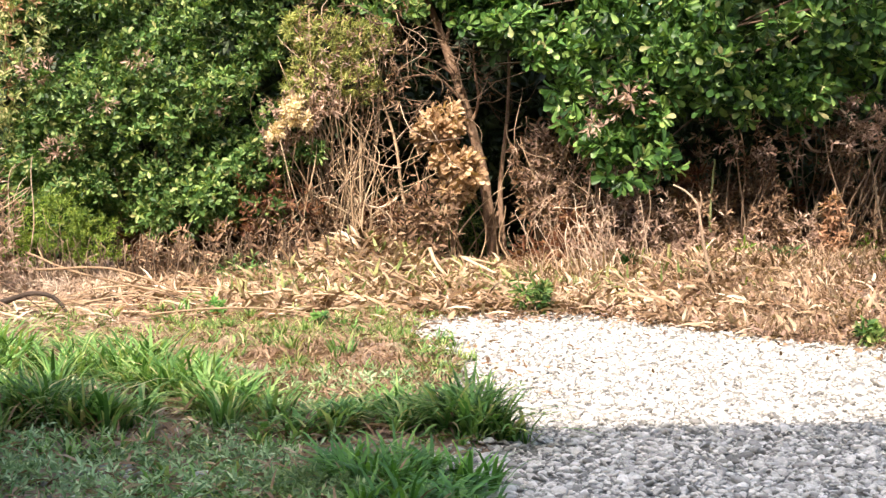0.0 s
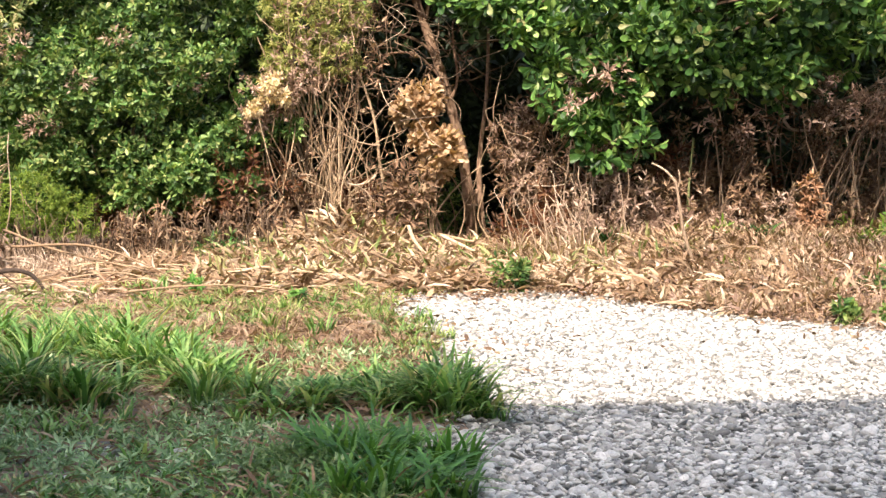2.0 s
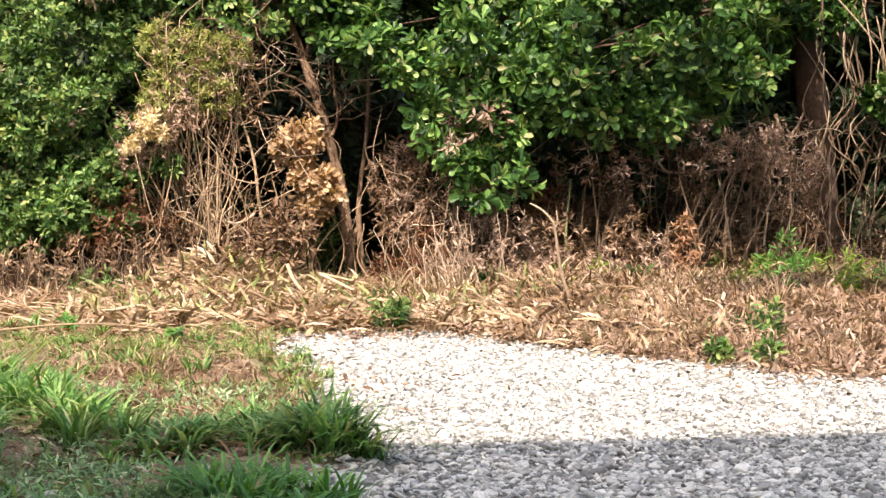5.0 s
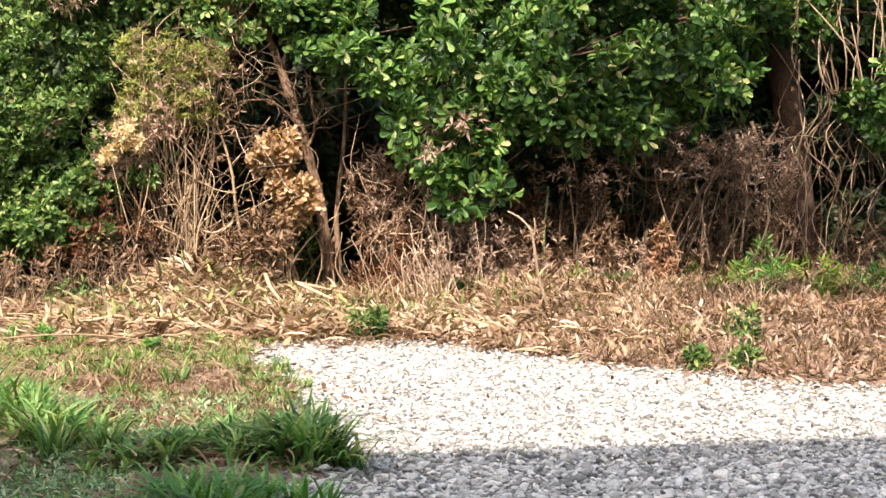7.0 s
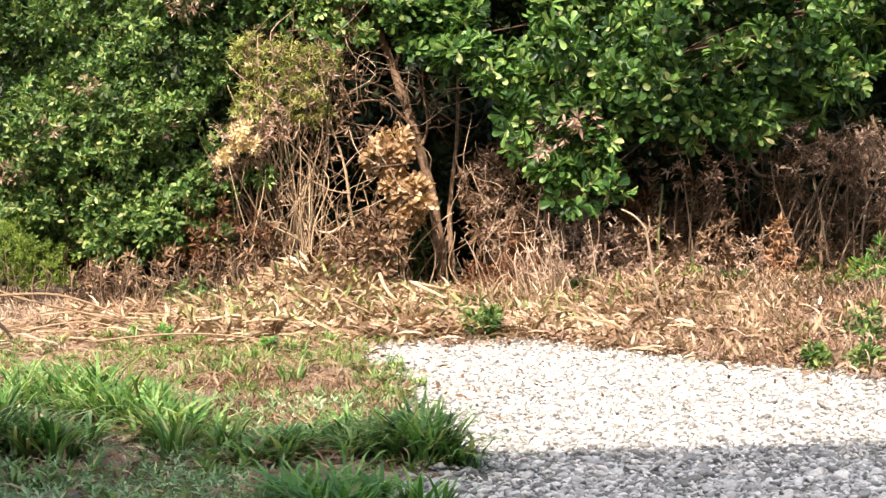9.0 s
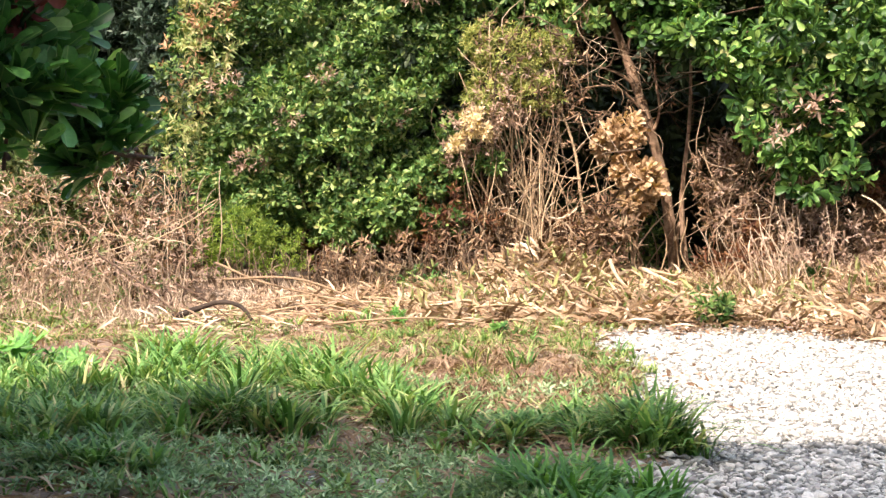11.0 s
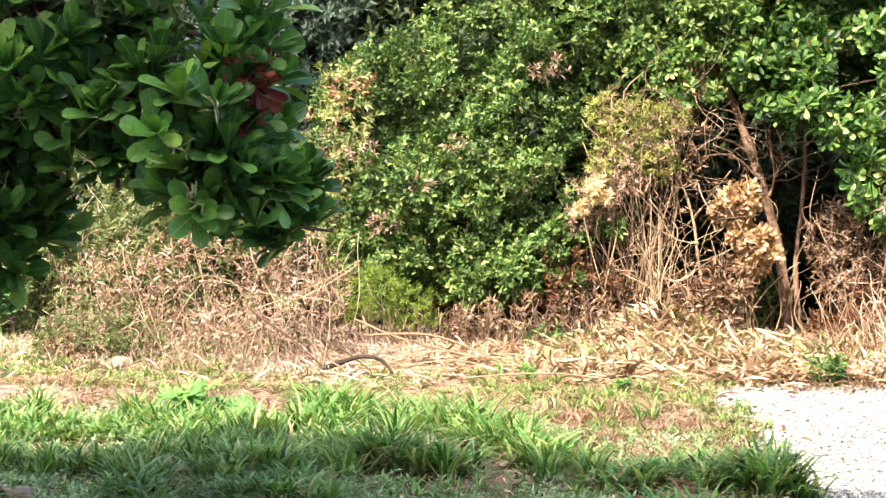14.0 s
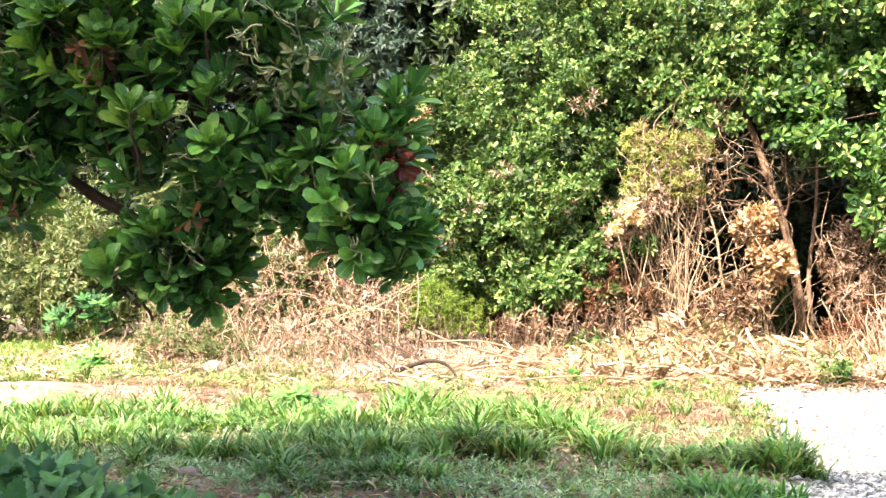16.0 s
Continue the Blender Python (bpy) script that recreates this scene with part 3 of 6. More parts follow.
# large-leaved tree that overhangs the clearing; its unseen high front lobes are added for shade
CANOPY = [(0.4, 21.9, 4.75, 0.65, 0.5, 0.6), (0.62, 21.3, 3.85, 0.55, 0.45, 0.5), (1.0, 21.2, 4.55, 0.6, 0.45, 0.5), (0.45, 21.4, 4.4, 0.45, 0.4, 0.4), (1.1, 20.9, 3.5, 0.4, 0.35, 0.35), (1.7, 20.8, 3.45, 0.6, 0.5, 0.6), (1.6, 20.5, 2.6, 0.42, 0.4, 0.5), (1.4, 21.9, 5.0, 1.0, 0.6, 0.8), (1.75, 22.8, 4.15, 0.9, 0.7, 0.9), (2.1, 20.0, 3.1, 0.75, 0.7, 0.75), (2.3, 19.5, 2.22, 0.5, 0.45, 0.45),
          (2.45, 19.4, 1.66, 0.36, 0.35, 0.34), (3.2, 20.2, 3.2, 0.8, 0.8, 0.8), (3.9, 20.3, 2.75, 0.7, 0.7, 0.6), (4.9, 20.5, 3.3, 0.9, 0.8, 0.75),
          (6.0, 20.7, 3.5, 0.9, 0.9, 0.75), (4.8, 20.0, 2.75, 0.7, 0.4, 0.35), (5.9, 20.1, 3.1, 0.7, 0.4, 0.32), (7.3, 21.35, 4.35, 0.9, 0.4, 0.45), (6.6, 21.6, 3.9, 0.5, 0.6, 0.6), (9.2, 20.8, 3.2, 0.9, 0.8, 0.8), (10.6, 20.8, 3.6, 1.1, 0.9, 1.0),
          (1.4, 23.0, 5.5, 1.3, 0.8, 1.0), (3.0, 21.0, 4.7, 1.5, 1.0, 1.1), (4.2, 21.6, 4.4, 1.2, 0.8, 1.0), (5.0, 21.2, 5.0, 1.6, 1.1, 1.0), (7.5, 22.9, 5.2, 1.7, 1.0, 1.0), (10, 21.6, 5.2, 1.7, 1.1, 1.1),
          # From here, lobes nearer than y = 20 lie above the view, added to shade.
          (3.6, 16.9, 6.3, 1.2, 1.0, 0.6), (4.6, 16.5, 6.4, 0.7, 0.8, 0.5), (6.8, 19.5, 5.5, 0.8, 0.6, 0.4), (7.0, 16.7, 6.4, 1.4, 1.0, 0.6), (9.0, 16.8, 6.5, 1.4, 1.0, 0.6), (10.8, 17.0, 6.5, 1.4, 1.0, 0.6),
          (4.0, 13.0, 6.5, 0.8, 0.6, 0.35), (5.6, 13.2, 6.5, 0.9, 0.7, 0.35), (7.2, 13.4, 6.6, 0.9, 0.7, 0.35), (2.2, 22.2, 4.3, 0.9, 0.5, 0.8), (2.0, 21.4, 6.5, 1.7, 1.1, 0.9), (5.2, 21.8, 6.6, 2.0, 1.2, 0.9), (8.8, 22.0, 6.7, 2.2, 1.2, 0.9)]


def almond_tree():
    rng = np.random.default_rng(31)
    at = on_land(7.85, 21.7)
    ob = thing("tree", at, "broad large-leaved tree with pale lianas round its dark trunk", "tree")
    line = rel([(7.92, 21.7, -0.1), (7.84, 21.7, 1.0), (7.74, 21.7, 2.2), (7.6, 21.7, 3.4), (7.4, 21.8, 4.6), (7.2, 22.0, 6.0)], at)
    part("trunk", tube(wander(rng, line, 26, 0.03), 0.3, 0.18, 16, 0.05, rng), M_DARKBARK, ob, smooth=True)
    root = np.array(line[-2])
    limbs_to(rng, ob, root, rel([l[:3] for l in CANOPY], at), 0.03, M_DARKBARK)
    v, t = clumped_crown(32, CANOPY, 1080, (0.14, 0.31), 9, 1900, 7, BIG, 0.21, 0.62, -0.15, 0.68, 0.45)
    part("crown", (rel(v, at), t), M_ALMOND, ob, "large paddle-shaped leaves in rosettes, with unseen lobes added for shade")
    v, t = crown_geo(33, [(2.4, 19.4, 2.55, 0.32, 0.15, 0.26), (2.0, 19.5, 2.2, 0.2, 0.12, 0.15)], 26, 5, SMALL, 0.16, 0.55)
    part("dead_leaves", (rel(v, at), t), M_TAN, ob, "patch of dead pale brown leaves")
    for k in range(22):
        x = rng.uniform(7.6, 8.9)
        top = (x + rng.normal(-0.1, 0.3), 21.2 + rng.normal(0, 0.2), rng.uniform(3.6, 5.6))
        foot = (x + rng.normal(0.1, 0.3), 21.0 + rng.normal(0, 0.25), 0.1)
        mids = [(x + rng.normal(0, 0.16), 21.1 + rng.normal(0, 0.15), top[2] * f) for f in (0.82, 0.68, 0.55, 0.42, 0.28, 0.14)]
        part("liana", tube(wander(rng, rel([top, *mids, foot], at), 34, 0.05), rng.uniform(0.009, 0.019), 0.008, 5), M_DIMSTEM if k % 3 == 0 else M_LIANA, ob, smooth=True)
    for pts in ([(5.4, 21.3, 2.0), (6.3, 21.3, 2.3), (6.9, 21.4, 2.5), (7.6, 21.6, 1.5), (8.3, 21.7, 0.1)], [(5.0, 21.2, 2.3), (5.3, 21.1, 1.8), (6.1, 21.2, 1.9), (6.8, 21.3, 2.4)],
                [(6.0, 21.2, 1.2), (6.6, 21.3, 1.5), (7.0, 21.4, 2.0), (7.5, 21.6, 2.8)], [(7.1, 21.4, 2.2), (7.25, 21.4, 1.2), (7.3, 21.5, 0.1)], [(6.85, 21.0, 2.7), (7.1, 21.0, 2.0), (7.5, 21.0, 1.3), (7.9, 21.1, 0.5)], [(6.6, 20.9, 2.5), (6.75, 20.9, 1.6), (6.7, 20.9, 0.8), (6.75, 20.9, 0.1)],
                [(9.3, 21.6, 1.9), (9.8, 21.5, 1.5), (10.3, 21.6, 1.3)], [(7.2, 21.5, 0.5), (7.9, 21.5, 0.35), (8.7, 21.4, 0.9), (9.6, 21.4, 1.7)]):
        part("liana", tube(wander(rng, rel(pts, at), 18, 0.06), 0.026, 0.014, 6), M_LIANA, ob, "arching pale liana", True)
    return ob


almond_tree()


def far_tree(seed, x, y, lobes, leaf, mat_leaf, label, n):
    rng = np.random.default_rng(seed)
    at = on_land(x, y)
    ob = thing("tree", at, label, "tree", "trees of the wood")
    top = max(l[2] for l in lobes)
    part("trunk", tube(wander(rng, [(0, 0, -0.1), (rng.normal(0, 0.2), 0, top * 0.4), (rng.normal(0, 0.4), 0, top * 0.85)], 14, 0.08), 0.2, 0.07, 10), M_DARKBARK, ob, smooth=True)
    limbs_to(rng, ob, (0, 0, top * 0.45), rel([l[:3] for l in lobes], at), 0.05, M_DARKBARK)
    v, t = crown_geo(seed + 1, lobes, n, 8, SMALL, leaf, 0.62, 0.35, front=0.5)
    part("crown", (rel(v, at), t), mat_leaf, ob)
    return ob


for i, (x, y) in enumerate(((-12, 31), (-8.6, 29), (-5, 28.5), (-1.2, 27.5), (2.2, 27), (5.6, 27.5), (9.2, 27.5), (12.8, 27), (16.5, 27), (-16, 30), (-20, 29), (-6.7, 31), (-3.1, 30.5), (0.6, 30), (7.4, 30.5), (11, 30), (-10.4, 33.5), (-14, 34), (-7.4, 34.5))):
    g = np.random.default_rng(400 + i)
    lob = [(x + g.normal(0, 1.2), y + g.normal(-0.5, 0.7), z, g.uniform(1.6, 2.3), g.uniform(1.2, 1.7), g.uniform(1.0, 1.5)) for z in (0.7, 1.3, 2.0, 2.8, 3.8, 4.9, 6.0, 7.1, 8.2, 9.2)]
    far_tree(420 + 2 * i, x, y, lob, 0.2 if x in (-8.6, -12) else 0.42, M_HAZE if x in (-8.6, -12) else M_FAR, "tall far tree behind the bush, leaves tinted for haze" if x in (-8.6, -12) else "tall tree deep in the wood, leaves coloured dark for shade", 6500 if x in (-8.6, -12) else 3000)

for i, (x, y, h, w) in enumerate(((-13.5, 22.5, 2.6, 1.8), (-10.8, 23.0, 3.0, 1.7), (-8.6, 23.4, 2.6, 1.3), (-16.5, 21.5, 2.8, 2.0), (-15.5, 25, 3.2, 2.0), (-12.4, 21.0, 1.9, 1.3), (-9.9, 21.4, 1.8, 1.2), (-14.3, 19.6, 1.5, 1.2))):
    g = np.random.default_rng(500 + i)
    lob = [(x + g.normal(0, w * 0.4), y + g.normal(-0.3, 0.3), z, w * 0.8, 0.9, 0.7) for z in np.linspace(0.6, h, 5)]
    far_tree(520 + 2 * i, x, y, lob, 0.16, M_PALEBUSH, "dusty pale green bush behind the dead brush", 900)


# Filler shrubs that close gaps, in leaf colour darkened for the wood's shade.
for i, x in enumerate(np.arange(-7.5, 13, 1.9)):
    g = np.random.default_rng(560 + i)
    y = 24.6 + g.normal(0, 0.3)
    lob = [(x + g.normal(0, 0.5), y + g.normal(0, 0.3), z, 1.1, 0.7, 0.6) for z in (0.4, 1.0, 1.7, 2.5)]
    far_tree(580 + 2 * i, float(x), float(y), lob, 0.26, M_FAR, "leafy filler shrub, coloured dark for shade inside the wood", 700)


def leaf_mass(name, seed, at, lobes, n, count, template, length, width, material, label, category, stem_mat=None, stems=8, group="", inner=0.4):
    """A shrub: stems from the ground into its masses, and leaves on them."""
    rng = np.random.default_rng(seed)
    at = on_land(*at)
    ob = thing(name, at, label, category, group)
    v, t = crown_geo(seed + 1, lobes, n, count, template, length, width, inner)
    part("leaves", (rel(v, at), t), material, ob)
    for k in range(stems):
        l = lobes[rng.integers(len(lobes))]
        end = np.array(l[:3]) + rng.normal(0, 0.5, 3) * np.array(l[3:])
        foot = np.array((at[0] + rng.normal(0, 0.18), at[1] + rng.normal(0, 0.12), at[2] - 0.03))
        part("stem", tube(wander(rng, rel([foot, (foot + end) / 2 + rng.normal(0, 0.12, 3), end], at), 9, 0.05), rng.uniform(0.012, 0.024), 0.006, 5), stem_mat or M_STEM, ob, smooth=True)
    return ob


leaf_mass("shrub", 601, (0.0, 21.9), [(-0.14, 21.6, 2.24, 0.34, 0.26, 0.24), (-0.4, 21.6, 2.12, 0.16, 0.16, 0.12), (0.14, 21.6, 1.56, 0.33, 0.26, 0.26), (-0.12, 21.6, 1.72, 0.16, 0.2, 0.14), (0.05, 21.7, 1.25, 0.2, 0.2, 0.14)], 175, 7, BIG, 0.17, 0.6, M_GOLD,
          "shrub with clusters of dry golden leaves beside the leaning trunk", "shrub", stems=7)
leaf_mass("shrub", 611, (1.5, 22.5), [(1.3, 22.2, 1.75, 0.32, 0.3, 0.45), (1.5, 22.2, 1.1, 0.42, 0.3, 0.45), (1.2, 22.2, 1.2, 0.22, 0.2, 0.4), (1.7, 22.2, 2.1, 0.3, 0.3, 0.4)], 230, 6, SMALL, 0.16, 0.6, M_BROWN,
          "dead shrub with brown withered leaves", "shrub", stems=14, group="dead shrubs")
leaf_mass("shrub", 616, (1.6, 22.2), [(1.3, 21.9, 1.8, 0.32, 0.25, 0.45), (1.55, 21.9, 1.1, 0.4, 0.25, 0.4)], 110, 6, SMALL, 0.14, 0.6, M_TAN,
          "dead shrub with pale tan leaves beside the leaning trunk", "shrub", stems=8, group="dead shrubs")
leaf_mass("shrub", 621, (-2.6, 21.2), [(-2.7, 20.7, 1.35, 0.4, 0.3, 0.35), (-2.3, 20.9, 1.0, 0.4, 0.3, 0.4), (-2.9, 20.5, 0.9, 0.4, 0.3, 0.3)], 90, 6, SMALL, 0.15, 0.55, M_RUST,
          "shrub with rust-red dying leaves", "shrub", stems=12, group="dead shrubs")
leaf_mass("shrub", 631, (-3.2, 20.5), [(-3.2, 20.3, 0.45, 0.7, 0.35, 0.4), (-2.5, 20.5, 0.55, 0.5, 0.35, 0.5), (-4.1, 20.2, 0.35, 0.6, 0.3, 0.3)], 210, 5, SMALL, 0.17, 0.45, M_BROWN,
          "low dead shrub with brown curled leaves and bare stems", "shrub", stems=40, group="dead shrubs")
leaf_mass("shrub", 641, (-1.9, 21.7), [(-2.25, 20.9, 2.3, 0.45, 0.3, 0.36), (-2.55, 20.9, 1.95, 0.28, 0.25, 0.25), (-1.8, 20.9, 2.5, 0.3, 0.25, 0.2)], 300, 6, SMALL, 0.09, 0.6, M_TAN,
          "climber with dry tan leaves over dry stems", "climber", stems=12)
leaf_mass("shrub", 645, (-2.2, 21.4), [(-2.25, 20.6, 2.42, 0.16, 0.14, 0.18), (-2.5, 20.55, 2.12, 0.14, 0.12, 0.14), (-2.05, 20.65, 2.28, 0.12, 0.1, 0.12)], 95, 6, SMALL, 0.1, 0.75, M_PALE,
          "bleached cream seed heads on a dry climber", "climber", stems=4)
leaf_mass("shrub", 651, (-1.5, 22.0), [(-1.75, 21.3, 3.35, 0.55, 0.45, 0.45), (-2.1, 21.2, 2.85, 0.42, 0.4, 0.35), (-1.35, 21.2, 2.85, 0.36, 0.3, 0.28), (-1.2, 21.3, 3.5, 0.4, 0.3, 0.3), (-2.2, 21.2, 3.6, 0.3, 0.3, 0.3)], 760, 7, SMALL, 0.11, 0.42, M_FEATHER,
          "feathery olive creeper hanging over dry stems", "climber", stems=12)
leaf_mass("shrub", 653, (-1.6, 21.9), [(-1.7, 21.1, 3.2, 0.6, 0.4, 0.5), (-2.0, 21.0, 2.7, 0.4, 0.3, 0.3), (-1.2, 21.2, 3.3, 0.4, 0.3, 0.4)], 70, 6, SMALL, 0.11, 0.5, M_TAN,
          "dry tan leaves caught in an olive creeper", "climber", stems=16)
leaf_mass("shrub", 661, (-5.5, 20.5), [(-5.55, 20.2, 0.85, 0.6, 0.4, 0.42), (-5.0, 20.2, 0.6, 0.45, 0.3, 0.32), (-6.0, 20.3, 0.5, 0.35, 0.3, 0.3)], 700, 7, SMALL, 0.085, 0.35, M_FERN,
          "bright yellow-green fine-leaved bush", "bush", stems=8)
leaf_mass("shrub", 668, (0.2, 22.9), [(0.15, 22.7, 0.75, 0.35, 0.25, 0.4), (-0.25, 22.8, 0.5, 0.3, 0.25, 0.35), (0.3, 22.9, 0.35, 0.3, 0.2, 0.25)], 160, 6, OVAL, 0.12, 0.75, M_BUSH, "small green shrub in the shade behind dry stems", "shrub", stems=8)
leaf_mass("shrub", 665, (-2.1, 21.3), [(-2.05, 21.0, 1.85, 0.25, 0.2, 0.15)], 60, 6, SMALL, 0.13, 0.6, M_BUSH, "small green creeper on dry stems", "climber", stems=3)
for i, (x, y, z, r, m, n) in enumerate(((3.6, 20.6, 0.75, 0.5, M_BROWN, 150), (4.5, 21.3, 0.8, 0.55, M_BROWN, 170), (6.1, 20.9, 0.9, 0.5, M_BROWN, 150),
                                        (4.2, 21.6, 1.9, 0.6, M_BROWN, 60), (5.4, 21.4, 2.3, 0.6, M_BROWN, 65), (6.5, 21.6, 1.9, 0.55, M_BROWN, 60), (2.1, 21.2, 1.2, 0.5, M_BROWN, 140),
                                        (10.2, 21.0, 0.8, 0.7, M_BROWN, 180), (3.0, 20.4, 0.7, 0.4, M_BROWN, 120), (3.5, 20.9, 1.4, 0.3, M_RUST, 50))):
    leaf_mass("shrub", 700 + 7 * i, (x, y + 0.3), [(x, y, z, r, r * 0.7, r), (x + r * 0.5, y, z * 0.6, r * 0.8, r * 0.6, r * 0.6)], n, 6, SMALL, 0.15, 0.5, m,
              "dead shrub with withered brown leaves under the trees" if m != M_ORANGE else "dead shrub with orange-brown curled leaves", "shrub", stems=12, group="dead shrubs")

leaf_mass("shrub", 714, (5.25, 20.0), [(5.22, 19.9, 1.0, 0.17, 0.15, 0.2), (5.25, 19.9, 0.68, 0.2, 0.15, 0.24), (5.2, 19.9, 0.36, 0.18, 0.15, 0.2)], 70, 6, SMALL, 0.14, 0.5, M_ORANGE, "upright dead shrub with orange-brown curled leaves", "shrub", stems=8, group="dead shrubs")
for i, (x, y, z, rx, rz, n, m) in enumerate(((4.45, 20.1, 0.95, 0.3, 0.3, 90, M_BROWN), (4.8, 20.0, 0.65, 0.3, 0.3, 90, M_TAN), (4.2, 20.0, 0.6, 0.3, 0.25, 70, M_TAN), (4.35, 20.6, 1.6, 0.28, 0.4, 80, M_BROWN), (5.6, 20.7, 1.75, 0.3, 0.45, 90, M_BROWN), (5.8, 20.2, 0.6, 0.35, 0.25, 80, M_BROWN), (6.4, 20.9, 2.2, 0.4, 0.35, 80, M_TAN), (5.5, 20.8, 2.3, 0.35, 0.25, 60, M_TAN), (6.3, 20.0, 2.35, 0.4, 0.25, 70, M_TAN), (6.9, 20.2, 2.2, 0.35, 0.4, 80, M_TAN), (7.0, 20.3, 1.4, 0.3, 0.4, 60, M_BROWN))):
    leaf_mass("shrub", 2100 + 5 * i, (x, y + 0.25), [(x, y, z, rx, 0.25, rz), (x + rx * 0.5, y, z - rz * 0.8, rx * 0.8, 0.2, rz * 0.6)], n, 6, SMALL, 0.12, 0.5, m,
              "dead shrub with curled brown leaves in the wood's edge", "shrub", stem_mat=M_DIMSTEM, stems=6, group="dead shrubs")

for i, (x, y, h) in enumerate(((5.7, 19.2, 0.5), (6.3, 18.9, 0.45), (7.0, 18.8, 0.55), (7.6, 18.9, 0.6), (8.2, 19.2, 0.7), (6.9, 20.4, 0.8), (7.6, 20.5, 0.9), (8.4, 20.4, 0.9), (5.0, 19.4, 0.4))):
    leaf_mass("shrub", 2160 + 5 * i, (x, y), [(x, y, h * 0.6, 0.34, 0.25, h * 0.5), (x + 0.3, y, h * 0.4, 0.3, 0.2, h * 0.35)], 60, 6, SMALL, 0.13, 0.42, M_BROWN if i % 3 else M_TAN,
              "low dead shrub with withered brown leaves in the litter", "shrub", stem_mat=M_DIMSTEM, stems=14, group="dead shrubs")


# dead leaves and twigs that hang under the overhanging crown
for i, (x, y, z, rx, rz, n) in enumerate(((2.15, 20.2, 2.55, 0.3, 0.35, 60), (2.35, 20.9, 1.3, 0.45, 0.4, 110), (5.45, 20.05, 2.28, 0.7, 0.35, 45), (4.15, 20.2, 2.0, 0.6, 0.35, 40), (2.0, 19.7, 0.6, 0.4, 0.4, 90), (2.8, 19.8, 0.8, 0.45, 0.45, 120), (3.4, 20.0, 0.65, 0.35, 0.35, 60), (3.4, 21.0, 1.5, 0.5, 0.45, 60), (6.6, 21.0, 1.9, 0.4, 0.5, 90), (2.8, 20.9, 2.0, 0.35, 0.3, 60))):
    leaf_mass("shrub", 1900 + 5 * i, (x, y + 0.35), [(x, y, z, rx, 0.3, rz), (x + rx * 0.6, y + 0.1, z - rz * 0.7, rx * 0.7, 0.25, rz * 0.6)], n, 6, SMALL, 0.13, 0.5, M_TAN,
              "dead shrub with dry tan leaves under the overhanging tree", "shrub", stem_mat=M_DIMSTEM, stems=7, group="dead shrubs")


# leafy weeds in the litter
for i, (x, y, r, h) in enumerate(((0.87, 16.2, 0.18, 0.5), (0.98, 16.3, 0.12, 0.35), (4.85, 15.0, 0.16, 0.42), (4.7, 15.3, 0.12, 0.35), (3.95, 13.75, 0.1, 0.2), (4.4, 13.6, 0.12, 0.22), (6.3, 20.0, 0.2, 0.4), (-2.85, 19.7, 0.28, 0.4), (-2.3, 19.9, 0.2, 0.3))):
    leaf_mass("weed", 760 + 3 * i, (x, y), [(x, y, h * 0.65, r, r * 0.8, h * 0.4), (x + r * 0.6, y - 0.05, h * 0.35, r * 0.7, r * 0.6, h * 0.3)], 30, 6, OVAL, 0.13, 0.5, M_BUSH,
              "small dark green leafy weed in the dry litter", "weed", stems=6, group="leafy weeds")
leaf_mass("shrub", 797, (-8.6, 16.9), [(-8.6, 16.8, 0.4, 0.75, 0.5, 0.45), (-9.1, 16.9, 0.25, 0.5, 0.4, 0.3), (-8.0, 16.9, 0.3, 0.5, 0.4, 0.35)], 420, 6, SMALL, 0.1, 0.55, M_PALEBUSH, "low dusty green bush tangled with brown stems", "bush", stems=30)
leaf_mass("shrub", 799, (-8.8, 16.6), [(-8.8, 16.45, 0.25, 0.35, 0.2, 0.22)], 60, 6, SMALL, 0.1, 0.5, M_BROWN, "small dead brown shrub by the pale bush", "shrub", stems=14, group="dead shrubs")


for i, (x, y, r, h) in enumerate(((5.9, 20.3, 0.3, 0.5), (6.5, 20.1, 0.3, 0.5), (6.5, 19.3, 0.2, 0.8), (6.8, 19.5, 0.22, 0.75), (7.6, 19.4, 0.25, 0.5), (7.4, 18.0, 0.2, 0.5), (8.1, 18.6, 0.3, 0.6), (3.95, 19.6, 0.14, 0.4), (6.0, 17.6, 0.14, 0.35), (8.6, 17.6, 0.3, 0.6), (3.5, 19.9, 0.12, 0.35), (6.2, 18.9, 0.22, 0.6), (7.0, 18.5, 0.25, 0.7), (5.6, 18.4, 0.16, 0.4), (7.8, 18.2, 0.25, 0.7), (6.6, 17.5, 0.16, 0.45))):
    leaf_mass("weed", 1960 + 3 * i, (x, y), [(x, y, h * 0.7 + 0.1, r, r * 0.8, h * 0.42), (x + r * 0.8, y - 0.05, h * 0.4 + 0.1, r * 0.9, r * 0.6, h * 0.35)], 34, 5, OVAL, 0.17, 0.36, (M_FERN, M_FERN, M_WEED)[i % 3],
              "leafy green weed in the litter by the trees", "weed", stems=6, group="leafy weeds")


